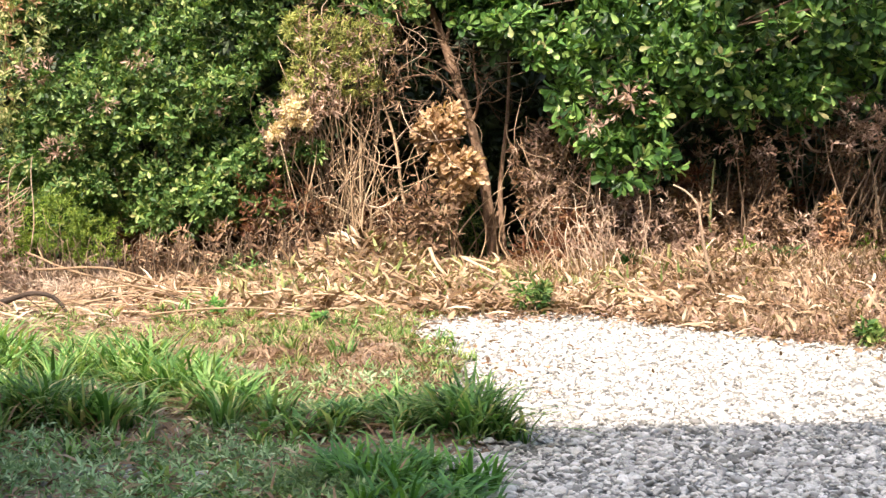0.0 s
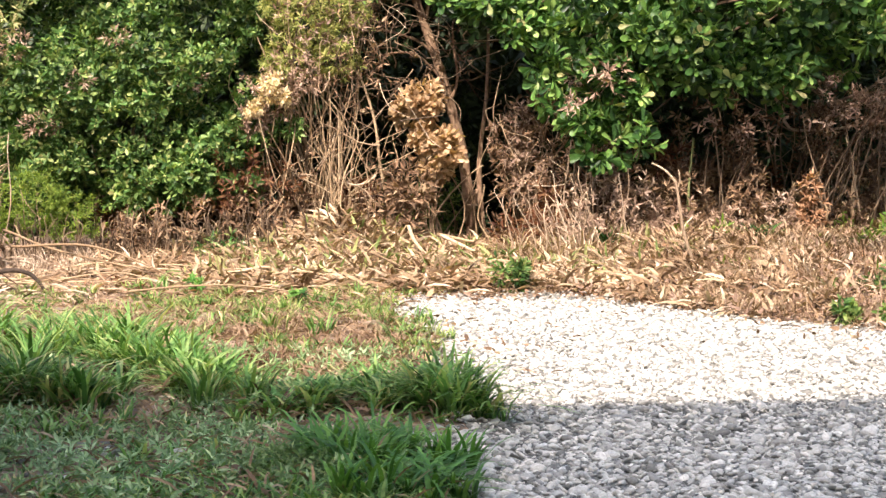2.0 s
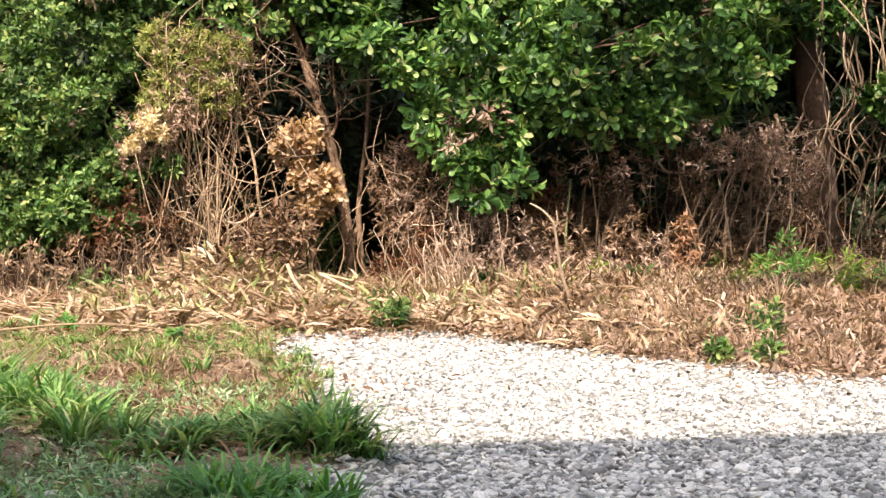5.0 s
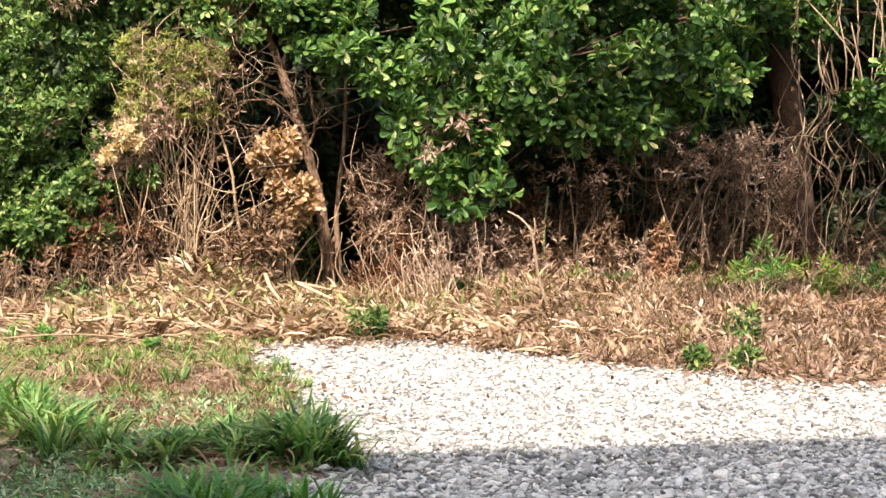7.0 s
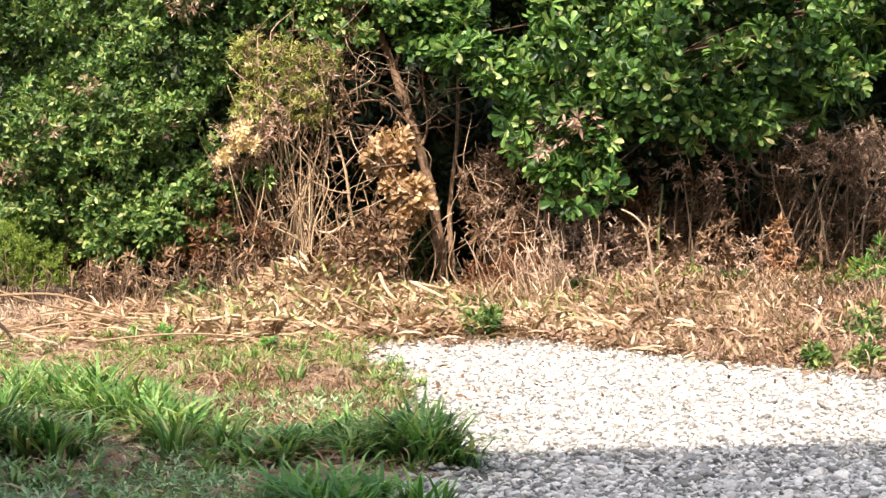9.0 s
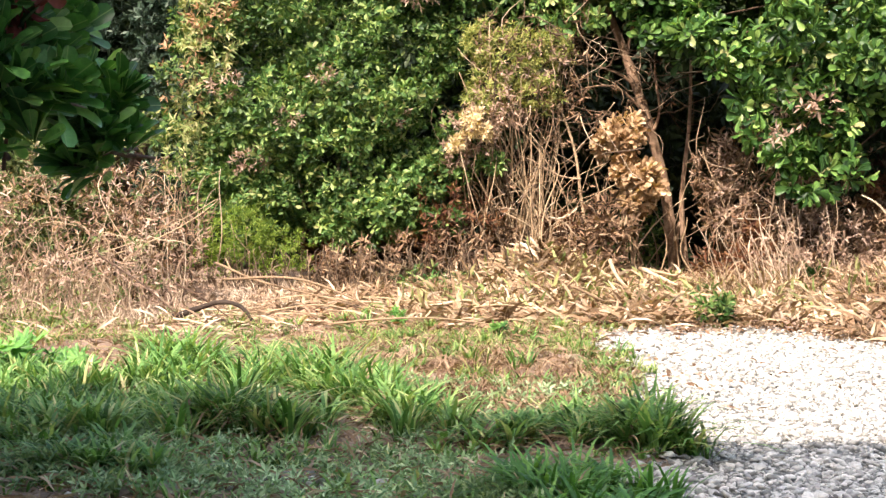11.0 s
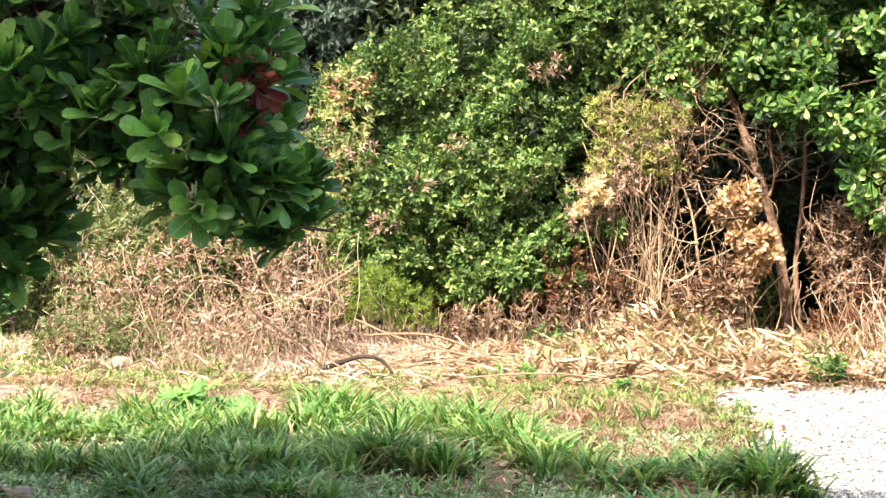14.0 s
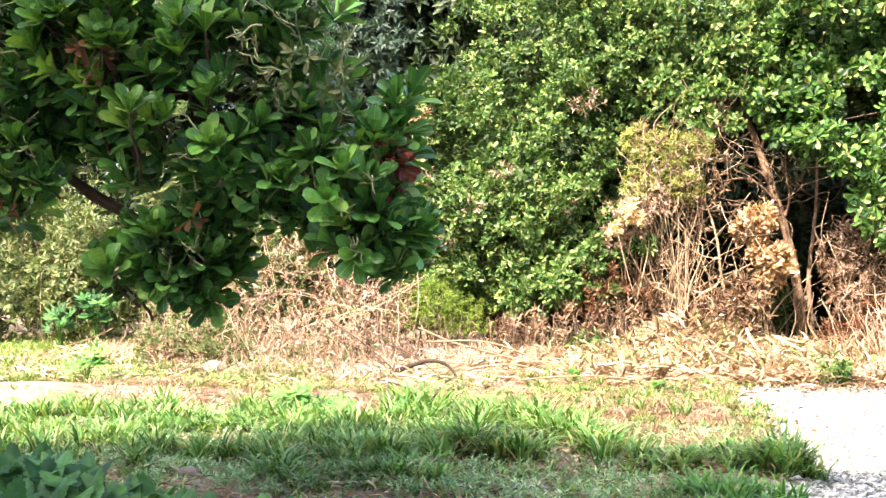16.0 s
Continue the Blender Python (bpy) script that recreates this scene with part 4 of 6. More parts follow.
# thicket of dry upright stems
for i, (x, w) in enumerate(zip(np.arange(-4.4, 10.6, 0.75), np.random.default_rng(781).uniform(0.35, 0.6, 40))):
    if 0.0 < x < 1.3:
        continue
    y = 21.6 + 0.3 * math.sin(i * 2.1)
    z = 0.45 + 0.2 * math.sin(i * 1.3)
    leaf_mass("shrub", 1800 + 5 * i, (float(x), y), [(float(x), y - 0.2, z, w, 0.35, w * 0.8), (float(x) + 0.3, y - 0.1, z + 0.5, w * 0.7, 0.3, w * 0.6)], 190 if x < 3 else 110, 5, SMALL, 0.2, 0.45, M_BROWN if i % 4 else M_RUST,
              "low dead shrub with brown curled leaves" if i % 4 else "low shrub with rust-brown dying leaves", "shrub", stems=9, group="dead shrubs")


def stem_thicket(name, seed, at, span, n, hi, lean, r, material, label, arch=0.14, bend=0.14, fan=0.42):
    rng = np.random.default_rng(seed)
    at = on_land(*at)
    ob = thing(name, at, label, "thicket", "dry thickets")
    for k in range(n):
        x, y = rng.normal(0, span[0]), rng.normal(0, span[1])
        z0 = float(land(at[0] + x, at[1] + y)) - at[2] - 0.03
        h = hi * rng.uniform(0.45, 1.05)
        q = rng.normal(lean, fan)
        bow = rng.normal(0, bend)
        pts = [(x, y, z0), (x + bow + q * 0.4 * h * 0.5, y, z0 + h * 0.45), (x + q * h * 0.55, y - 0.1, z0 + h * 0.85), (x + q * h * 0.6 + rng.normal(0, arch), y - rng.uniform(0, arch), z0 + h * rng.uniform(0.93, 1.06))]
        part("stem", tube(wander(rng, pts, 12, 0.016 * hi), r * rng.uniform(0.5, 1.4), r * 0.35, 5), material, ob, smooth=True)
    return ob


stem_thicket("stem_thicket", 801, (-1.35, 21.3), (0.35, 0.25), 44, 2.35, -0.22, 0.013, M_STEM, "thicket of dry pale stems over the litter", 0.3)
stem_thicket("stem_thicket", 802, (-0.3, 22.0), (0.45, 0.25), 26, 1.7, -0.1, 0.014, M_STEM, "dry thin stems in front of the dark wood")
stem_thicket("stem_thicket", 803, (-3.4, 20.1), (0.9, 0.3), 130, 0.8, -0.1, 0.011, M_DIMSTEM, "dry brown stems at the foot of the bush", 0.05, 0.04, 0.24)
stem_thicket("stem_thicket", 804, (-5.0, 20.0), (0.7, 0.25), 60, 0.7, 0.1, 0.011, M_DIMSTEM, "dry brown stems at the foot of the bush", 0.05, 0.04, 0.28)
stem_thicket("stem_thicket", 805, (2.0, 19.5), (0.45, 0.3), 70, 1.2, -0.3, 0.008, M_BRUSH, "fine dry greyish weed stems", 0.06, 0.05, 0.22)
stem_thicket("stem_thicket", 806, (4.4, 21.2), (1.2, 0.4), 30, 1.5, 0.0, 0.009, M_DIMSTEM, "dry stems under the trees, coloured dim for shade", 0.08, 0.07, 0.25)
stem_thicket("stem_thicket", 807, (7.0, 21.2), (1.0, 0.4), 24, 1.5, 0.0, 0.009, M_DIMSTEM, "dry stems under the trees, coloured dim for shade", 0.08, 0.07, 0.25)
stem_thicket("stem_thicket", 808, (10.2, 21.0), (1.0, 0.4), 44, 1.3, 0.0, 0.011, M_DIMSTEM, "dry stems under the trees, coloured dim for shade", 0.08, 0.07, 0.25)


stem_thicket("stem_thicket", 809, (-7.0, 17.0), (0.85, 0.35), 110, 1.15, 0.0, 0.008, M_BRUSH, "thin dry pinkish stems before the brush heap", 0.12, 0.1, 0.45)
stem_thicket("stem_thicket", 824, (-6.4, 19.6), (0.3, 0.3), 50, 1.9, -0.05, 0.01, M_BRUSH, "tall dry pinkish stems beside the bush", 0.15, 0.1, 0.16)
stem_thicket("stem_thicket", 825, (-11.5, 20.6), (1.3, 0.3), 70, 2.4, 0.0, 0.01, M_BRUSH, "tall dry pale stems among dusty bushes", 0.2, 0.1, 0.3)


def lone_stem(name, seed, pts, r0, r1, material, label, category, knob=0.06):
    rng = np.random.default_rng(seed)
    ob = new(name, tri_mesh(name, *tube(wander(rng, pts, 18, 0.02), r0, r1, 8, knob, rng), material, True))
    return tagged(ob, label, category)


lone_stem("dead_sapling", 820, [(-0.5, 21.2, 0.12), (-0.62, 21.3, 0.6), (-0.75, 21.3, 1.3), (-0.82, 21.3, 1.9), (-1.0, 21.4, 2.5), (-1.2, 21.5, 2.8)], 0.03, 0.014, M_STEM, "thin bent dry sapling standing in litter", "sapling")
sap = thing("dead_sapling", on_land(3.16, 17.2), "pale bent dry sapling with a broken top", "sapling")
for pts, r in (([(0, 0, -0.03), (-0.14, 0, 0.4), (-0.2, 0, 0.75), (-0.25, 0, 1.02)], 0.024), ([(-0.24, 0, 1.0), (-0.36, 0, 1.14), (-0.54, 0, 1.24)], 0.016), ([(-0.22, 0, 0.95), (-0.2, 0, 1.05), (-0.22, 0, 1.16)], 0.011)):
    part("stem", tube(wander(np.random.default_rng(7), pts, 10, 0.015), r, r * 0.6, 7), M_LIANA, sap, smooth=True)
lone_stem("green_shoot", 822, [(3.72, 20.45, 0.1), (3.66, 20.45, 0.9), (3.7, 20.45, 1.72)], 0.026, 0.016, M_STALK, "upright pale green succulent shoot", "shoot", 0.1)
for i, (x, z, h) in enumerate(((5.05, 20.2, 1.1), (5.9, 20.2, 1.2))):
    lone_stem("dry_post", 830 + i, [(x, z, 0.1), (x + 0.03, z, h)], 0.03, 0.025, M_STEM, "short upright dry stump of a stem", "stem")


def tangle(name, seed, x0, x1, y0, y1, z0, z1, n, leaves, label):
    """Dry vines and twigs crossing one another, with withered leaves on them."""
    rng = np.random.default_rng(seed)
    at = on_land((x0 + x1) / 2, (y0 + y1) / 2)
    ob = thing(name, at, label, "dry vines", "dry thickets")
    for k in range(n):
        p = np.array((rng.uniform(x0, x1), rng.uniform(y0, y1), rng.uniform(z0, z1)))
        d = unit(rng.normal(0, 1, 3) * [0.7, 0.35, 1.0]) * rng.uniform(0.4, 1.3)
        q = p + d
        q[2] = max(q[2], float(land(q[0], q[1])))
        part("vine", tube(wander(rng, rel([p, (p + q) / 2 + rng.normal(0, 0.14, 3), q], at), 9, 0.07), rng.uniform(0.005, 0.013), 0.004, 4), M_DIMSTEM if k % 3 else M_BRUSH, ob)
    c = np.array((rng.uniform(x0, x1, leaves), rng.uniform(y0, y1, leaves), rng.uniform(z0, z1, leaves))).T
    v, t = shoots(rng, c, rng.normal(0, 1, (leaves, 3)), 4, SMALL, 0.12, 0.5)
    part("withered_leaves", (rel(v, at), t), M_BROWN, ob)
    return ob


tangle("dry_vines", 811, -2.1, -0.4, 20.8, 21.6, 0.3, 2.6, 60, 90, "tangle of dry vines and twigs before the wood")
tangle("dry_vines", 812, 0.9, 2.2, 21.0, 21.9, 0.3, 2.0, 40, 80, "tangle of dry vines and withered leaves")
tangle("dry_vines", 813, 4.6, 7.2, 20.8, 21.6, 0.4, 2.6, 34, 60, "tangle of dry vines under the overhanging tree")
tangle("dry_vines", 814, 8.0, 9.6, 20.8, 21.4, 0.3, 3.2, 40, 50, "tangle of dry vines under the overhanging tree")
tangle("dry_vines", 817, -1.4, -0.7, 21.3, 21.9, 3.5, 4.3, 40, 60, "clump of dead brown twigs hanging in the crowns")
tangle("dry_vines", 816, -2.2, -0.6, 20.7, 21.4, 2.5, 4.0, 26, 150, "dry vines and withered leaves in the olive creeper")
tangle("dry_vines", 815, -1.0, 0.6, 21.6, 22.4, 2.3, 3.4, 34, 40, "tangle of dry twigs under the crowns")


# fallen canes and cut stalks lying on the litter
def cane(seed, pts, r, material=M_STEM, label="long dry cane lying over the grass", group="fallen canes"):
    pts = [(x, y, float(land(x, y)) + z) for x, y, z in pts]
    ob = lone_stem("cane", seed, pts, r, r * 0.45, material, label, "cane")
    return tagged(ob, group=group)


cane(901, [(-5.3, 18, 0.6), (-4.6, 17.4, 0.42), (-3.5, 17, 0.24), (-2.6, 16.6, 0.06), (-2.0, 16.3, 0.02)], 0.016)
cane(902, [(-5.0, 17.3, 0.45), (-4.1, 17.1, 0.5), (-3.3, 16.8, 0.28), (-2.7, 16.4, 0.05)], 0.018)
cane(903, [(-4.4, 16.3, 0.04), (-3.0, 16.1, 0.05), (-1.6, 16.0, 0.03)], 0.02)
cane(904, [(-5.25, 16.1, 0.1), (-4.95, 16.05, 0.2), (-4.7, 16.0, 0.25), (-4.4, 15.9, 0.19), (-4.2, 15.8, 0.0)], 0.04, M_CHAR, "dark curved dead branch on the ground")
cane(905, [(-5.2, 16.0, 0.5), (-4.9, 16.0, 0.32), (-4.55, 16.0, 0.08)], 0.014, M_DARKBARK)
cane(906, [(-6.2, 16.2, 0.9), (-5.6, 16.1, 0.5), (-5.1, 16.0, 0.03)], 0.014, M_DARKBARK)
cane(907, [(-3.1, 15.2, 0.03), (-2.5, 15.1, 0.05), (-2.0, 15.0, 0.03)], 0.024)
cane(908, [(-0.3, 19.6, 0.5), (-0.15, 19.3, 0.25), (0.05, 19.0, 0.03)], 0.03, M_STEM, "cut pale stalk leaning in the litter")
cane(909, [(0.15, 20.2, 0.3), (0.6, 19.6, 0.12), (1.1, 18.9, 0.05)], 0.028, M_STEM, "cut pale stalk lying in the litter")
cane(910, [(0.1, 20.6, 0.25), (0.8, 20.4, 0.2), (1.5, 20.3, 0.06)], 0.025, M_STEM, "cut pale stalk lying in the litter")
g = np.random.default_rng(920)
for i in range(24):
    x0, y0 = g.uniform(-5.5, -2.2), g.uniform(15.2, 18.2)
    dx, dy = g.uniform(0.7, 2.4), g.uniform(-0.7, 0.1)
    cane(921 + i, [(x0, y0, g.uniform(0.02, 0.18)), (x0 + dx * 0.5, y0 + dy * 0.4, g.uniform(0.03, 0.22)), (x0 + dx, y0 + dy, 0.02)], g.uniform(0.008, 0.017))
for i in range(16):
    x0, y0 = g.uniform(-11.5, -8.5), g.uniform(16.8, 18.6)
    dx, dy = g.uniform(0.8, 1.9), g.uniform(-0.1, 0.5)
    cane(951 + i, [(x0, y0, 0.03), (x0 + dx * 0.5, y0 + dy * 0.5, g.uniform(0.1, 0.35)), (x0 + dx, y0 + dy, g.uniform(0.1, 0.7))], g.uniform(0.008, 0.018))
for i in range(26):
    x0, y0, a = g.uniform(-3.0, 2.0), g.uniform(17, 20.5), g.uniform(-0.6, 0.6)
    l = g.uniform(0.5, 1.3)
    cane(971 + i, [(x0, y0, g.uniform(0.05, 0.35)), (x0 + l * 0.5, y0 + a * 0.4, 0.12), (x0 + l, y0 + a * 0.7, 0.03)], g.uniform(0.012, 0.03), M_STEM, "cut pale stalk lying in the litter", "cut stalks")


# dead brush heap
def brush_heap():
    rng = np.random.default_rng(1001)
    at = on_land(-7.0, 17.8)
    ob = thing("brush_heap", at, "heap of dead pinkish-tan brush and tangled dry vines", "brush heap")
    chunks = []
    humps = [(-7.2, 18.0, 0, 1.9, 1.3, 1.85), (-6.3, 18.4, 0, 1.0, 0.9, 1.4), (-8.6, 18.8, 0, 1.4, 1.0, 1.5), (-6.4, 16.9, 0, 1.2, 0.8, 0.8), (-9.6, 19.6, 0, 1.3, 0.8, 1.2)]
    def lump(p):
        return 1 + 0.3 * noise.noise(Vector(p) * 0.9) + 0.2 * noise.noise(Vector(p) * 2.1)

    def over_land(pts):
        for a in pts:
            a[2] = max(a[2], float(land(a[0], a[1])) + 0.01)
        return pts

    for k in range(4300):
        h = humps[rng.choice(len(humps), p=[.46, .2, .1, .19, .05])]
        d = unit(rng.normal(0, 1, 3))
        d[2] = abs(d[2])
        d[1] = -abs(d[1]) if rng.random() < 0.75 else d[1]
        p = np.array(h[:3]) + d * np.array(h[3:]) * rng.uniform(0.6, 1.05)
        p[2] *= lump(p)
        l = rng.uniform(0.15, 0.5)
        q = p + unit(rng.normal(0, 1, 3) * [1, 0.6, 0.8] + [0, 0, 0.25]) * l
        m = (p + q) / 2 + rng.normal(0, l * 0.22, 3)
        chunks.append(tube(np.array(over_land([p, m, q])), rng.uniform(0.004, 0.01), 0.003, 3))
    for k in range(420):
        h = humps[rng.choice(len(humps), p=[.42, .22, .1, .21, .05])]
        x, y = h[0] + rng.normal(0, 0.55) * h[3], h[1] - rng.uniform(0.1, 0.95) * h[4]
        top = h[5] * rng.uniform(0.55, 1.12) * lump((x, y, 0.5)) * math.exp(-((x - h[0]) / h[3]) ** 2)
        way = rng.normal(0.25, 0.75)
        pts = [np.array((x, y, 0.0)), np.array((x + way * 0.35, y, top * 0.75)), np.array((x + way * 0.8, y - 0.1, top)), np.array((x + way * 1.35, y - 0.25, top * rng.uniform(0.35, 0.9)))]
        chunks.append(tube(over_land(list(wander(rng, pts, 9, 0.07))), rng.uniform(0.006, 0.012), 0.003, 4))
    v, t = crown_geo(1002, [(*h[:2], 0.25, *h[3:]) for h in humps], 1700, 4, SMALL, 0.13, 0.4, 0.6)
    part("withered_leaves", (rel(v, at), t), M_TAN, ob, "withered tan leaves", kind="stuff")
    v, t = crown_geo(1003, [(*h[:2], 0.25, *h[3:]) for h in humps], 330, 5, SMALL, 0.1, 0.6, 0.8)
    w, u = crown_geo(1005, [(-7.3, 18.2, 0.9, 1.6, 1.1, 0.95), (-6.4, 18.5, 0.8, 0.9, 0.8, 0.7)], 640, 5, SMALL, 0.13, 0.5, 0.7)
    part("brown_leaves", (rel(w, at), u), M_BROWN, ob, "dead brown leaves in the brush", kind="stuff")
    w, u = crown_geo(1004, [(-8.6, 18.8, 0.3, 1.4, 1.0, 1.45), (-9.6, 19.6, 0.25, 1.3, 0.8, 1.2)], 420, 5, SMALL, 0.11, 0.6, 0.7)
    v, t = merge([(v, t), (w, u)])
    part("creeper_leaves", (rel(v, at), t), M_PALEBUSH, ob, "few green creeper leaves", kind="stuff")
    for k in range(16):
        x = rng.uniform(-9, -6.3)
        p0 = (x, rng.uniform(17, 18.3), rng.uniform(0.2, 0.6))
        p1 = (x + rng.normal(0.5, 0.6), 17.3, rng.uniform(0.7, 1.6))
        p2 = (x + rng.normal(0.6, 0.6), 17, rng.uniform(0.1, 1.2))
        part("branch", tube(wander(rng, rel([p0, p1, p2], at), 14, 0.16), 0.009, 0.004, 5), M_STEM, ob, smooth=True)
    return ob


brush_heap()


# straw litter, dry grass
def litter(name, seed, n, boxes, length, width, tilt, material, label, lift=0.0, reach=0.0):
    rng = np.random.default_rng(seed)
    area = np.array([(b[1] - b[0]) * (b[3] - b[2]) for b in boxes])
    pick = rng.choice(len(boxes), n, p=area / area.sum())
    b = np.array(boxes)[pick]
    x, y = rng.uniform(b[:, 0], b[:, 1]), rng.uniform(b[:, 2], b[:, 3])
    ok = gravel_in(x, y) < rng.uniform(-0.5, 0.12, n) + reach * rng.random(n) ** 2
    x, y = x[ok], y[ok]
    a = rng.uniform(0, 6.28, len(x))
    e = np.abs(rng.normal(0, tilt, len(x))) - 0.05
    way = np.stack([np.cos(a) * np.cos(e), np.sin(a) * np.cos(e), np.sin(e)], -1)
    l = rng.uniform(*length, len(x))
    at = np.stack([x, y, land(x, y) + rng.uniform(0.005, 0.06, len(x)) + lift], -1)
    geo = blades(STRIP, at, way, np.array([[0, 0, 1.0]]) + rng.normal(0, 0.4, (len(x), 3)), l, rng.uniform(*width, len(x)))
    return tagged(new(name, tri_mesh(name, *geo, material)), label, "litter", kind="stuff")


litter("straw_litter", 1105, 6500, [(-2.9, 2.6, 16.3, 22.3)], (0.12, 0.38), (0.022, 0.055), 0.42, M_STRAW, "broad dry husks and cut leaf strips")
litter("straw_litter", 1109, 1500, [(-2.5, -0.3, 19.6, 21.6)], (0.15, 0.45), (0.022, 0.05), 0.45, M_STRAW, "heap of pale dry husks and leaf strips", 0.04)
litter("straw_litter", 1101, 11000, [(-3.1, 2.6, 16.0, 22.5), (2.0, 4.2, 14.5, 20), (-2.2, -0.2, 19.5, 22), (-4.5, -3.1, 17.5, 22)], (0.12, 0.45), (0.015, 0.045), 0.3, M_STRAW, "pale dry straw and cut stalk litter")
litter("straw_litter", 1102, 15000, [(2.5, 10, 11.5, 20.5), (0.5, 3, 14.5, 17.5), (-4, 1, 15.5, 17.5)], (0.06, 0.22), (0.01, 0.03), 0.2, M_DRYGRASS, "broken dry leaf litter along the gravel")
litter("straw_litter", 1103, 3500, [(-12, -3.5, 14.5, 21)], (0.1, 0.4), (0.008, 0.02), 0.3, M_BRUSH, "dry twig litter round the brush")
litter("straw_litter", 1104, 8000, [(-9, 0.3, 7, 16)], (0.06, 0.25), (0.008, 0.02), 0.25, M_DRYGRASS, "scattered dry grass blades on the soil")


litter("straw_litter", 1110, 2200, [(-8.5, 0.1, 6.8, 10.8)], (0.06, 0.24), (0.006, 0.016), 0.4, M_STRAW, "pale dry grass blades lying in the grass")
litter("leaf_litter", 1111, 2200, [(-3, 2.8, 16.8, 21.3)], (0.1, 0.26), (0.03, 0.065), 0.5, M_GOLD, "curled golden dead leaves in the straw")
litter("leaf_litter", 1106, 5000, [(-5, 10, 19.5, 23.5)], (0.1, 0.22), (0.04, 0.09), 0.5, M_BROWN, "fallen brown leaves under the trees")
litter("leaf_litter", 1107, 2500, [(-4, 9, 15.5, 20)], (0.08, 0.2), (0.03, 0.07), 0.4, M_ORANGE, "fallen orange-brown leaves in the straw")
litter("leaf_litter", 1113, 6000, [(1.4, 6.4, 12.8, 20.8)], (0.06, 0.17), (0.018, 0.045), 0.65, M_TAN, "curled tan dead leaves along the wood edge", 0.03)
litter("leaf_litter", 1114, 4200, [(1.4, 6.0, 13.2, 20.8)], (0.06, 0.2), (0.016, 0.04), 0.7, M_STRAW, "curled golden dead leaves along the wood edge", 0.05)
litter("leaf_litter", 1116, 5200, [(5.4, 10.5, 12, 21)], (0.06, 0.18), (0.018, 0.045), 0.6, M_BROWN, "curled brown dead leaves under the spreading tree", 0.04)
litter("leaf_litter", 1115, 700, [(-3, 3.0, 17.2, 21)], (0.12, 0.34), (0.025, 0.05), 0.8, M_FADED, "yellowing green leaf blades in the straw", 0.06)
litter("leaf_litter", 1108, 900, [(-0.6, 6, 11.5, 16)], (0.04, 0.1), (0.02, 0.045), 0.3, M_BROWN, "fallen dry leaves scattered on the gravel", 0.03, 2.2)
litter("leaf_litter", 1112, 2600, [(0.3, 8, 11, 16.2)], (0.05, 0.16), (0.012, 0.035), 0.25, M_TAN, "dry tan leaf scraps along the edge of the gravel", 0.02, 1.1)


def grass_geo(rng, x, y, z, per, height, width, lean, droop=0.55):
    """Tufts of curved, tapering blades."""
    n = len(x)
    a = rng.uniform(0, 6.28, (n, per))
    l = np.broadcast_to(height, n)[:, None] * rng.uniform(0.55, 1.1, (n, per))
    k = np.abs(rng.normal(lean, 0.25, (n, per)))
    out = np.stack([np.cos(a), np.sin(a), np.zeros_like(a)], -1)
    base = np.stack([x, y, z - 0.01], -1)[:, None] + out * (rng.uniform(0, 0.05, (n, per)) * np.broadcast_to(height, n)[:, None] * 2)[..., None]
    side = np.stack([-np.sin(a), np.cos(a), np.zeros_like(a)], -1)
    rows, w = [], np.broadcast_to(width, n)[:, None] * rng.uniform(0.6, 1.2, (n, per))
    for s, f in ((0, 0.7), (0.3, 1.0), (0.58, 0.9), (0.82, 0.6), (1.0, 0.06)):
        c = base + out * (l * (k * s + droop * s ** 2.5))[..., None] * 0.7
        c[..., 2] += l * (s * np.cos(k * 0.8) - droop * 0.5 * s ** 3)
        rows += [c - side * (w * f / 2)[..., None], c + side * (w * f / 2)[..., None]]
    v = np.stack(rows, 2).reshape(-1, 3)
    tt = np.array([q for i in (0, 2, 4, 6) for q in ((i, i + 1, i + 3), (i, i + 3, i + 2))])
    t = tt[None] + (np.arange(n * per) * 10)[:, None, None]
    return v, t.reshape(-1, 3)


def grass_field(name, seed, n, box, per, height, width, lean, material, label, dens=0.0, scale=0.8, keep_gravel=-0.12, bare=True):
    rng = np.random.default_rng(seed)
    x, y = rng.uniform(box[0], box[1], n), rng.uniform(box[2], box[3], n)
    den = np.array([noise.noise(Vector((a * scale, b * scale * 1.3, seed * 0.37))) for a, b in zip(x, y)])
    ok = (den + rng.normal(0, 0.1, n) > dens) & (gravel_in(x, y) < keep_gravel)
    if bare:
        rag = 0.35 * np.sin(x * 3.1 + 2 * np.sin(y * 2.7)) + 0.25 * np.sin(x * 7.3 + y * 5.1) + rng.normal(0, 0.15, n)
        ok &= ~((np.abs(y - 13.15 - 0.12 * np.sin(x * 1.9)) < 0.5 + 0.5 * rag) & (x < -4.4) & (rng.random(n) < 0.92))
        ok &= ~((((y - 13.3) / 0.5) ** 2 + ((x + 2.2) / 0.75) ** 2 < 0.7 + rag) | (((y - 12.9) / 0.4) ** 2 + ((x + 0.75) / 0.6) ** 2 < 0.6 + rag))
    ok &= np.hypot(x + 2.15, y - 8.35) > 0.3
    x, y = x[ok], y[ok]
    h = rng.uniform(*height, len(x))
    geo = grass_geo(rng, x, y, land(x, y), per, h, width, lean)
    return tagged(new(name, tri_mesh(name, *geo, material)), label, "grass", kind="stuff")


grass_field("low_grass", 1201, 8500, (-11, 0.6, 6.3, 12.4), 5, (0.08, 0.24), 0.018, 0.6, M_GRASS, "low patchy green grass on dry soil", 0.1, 1.1)
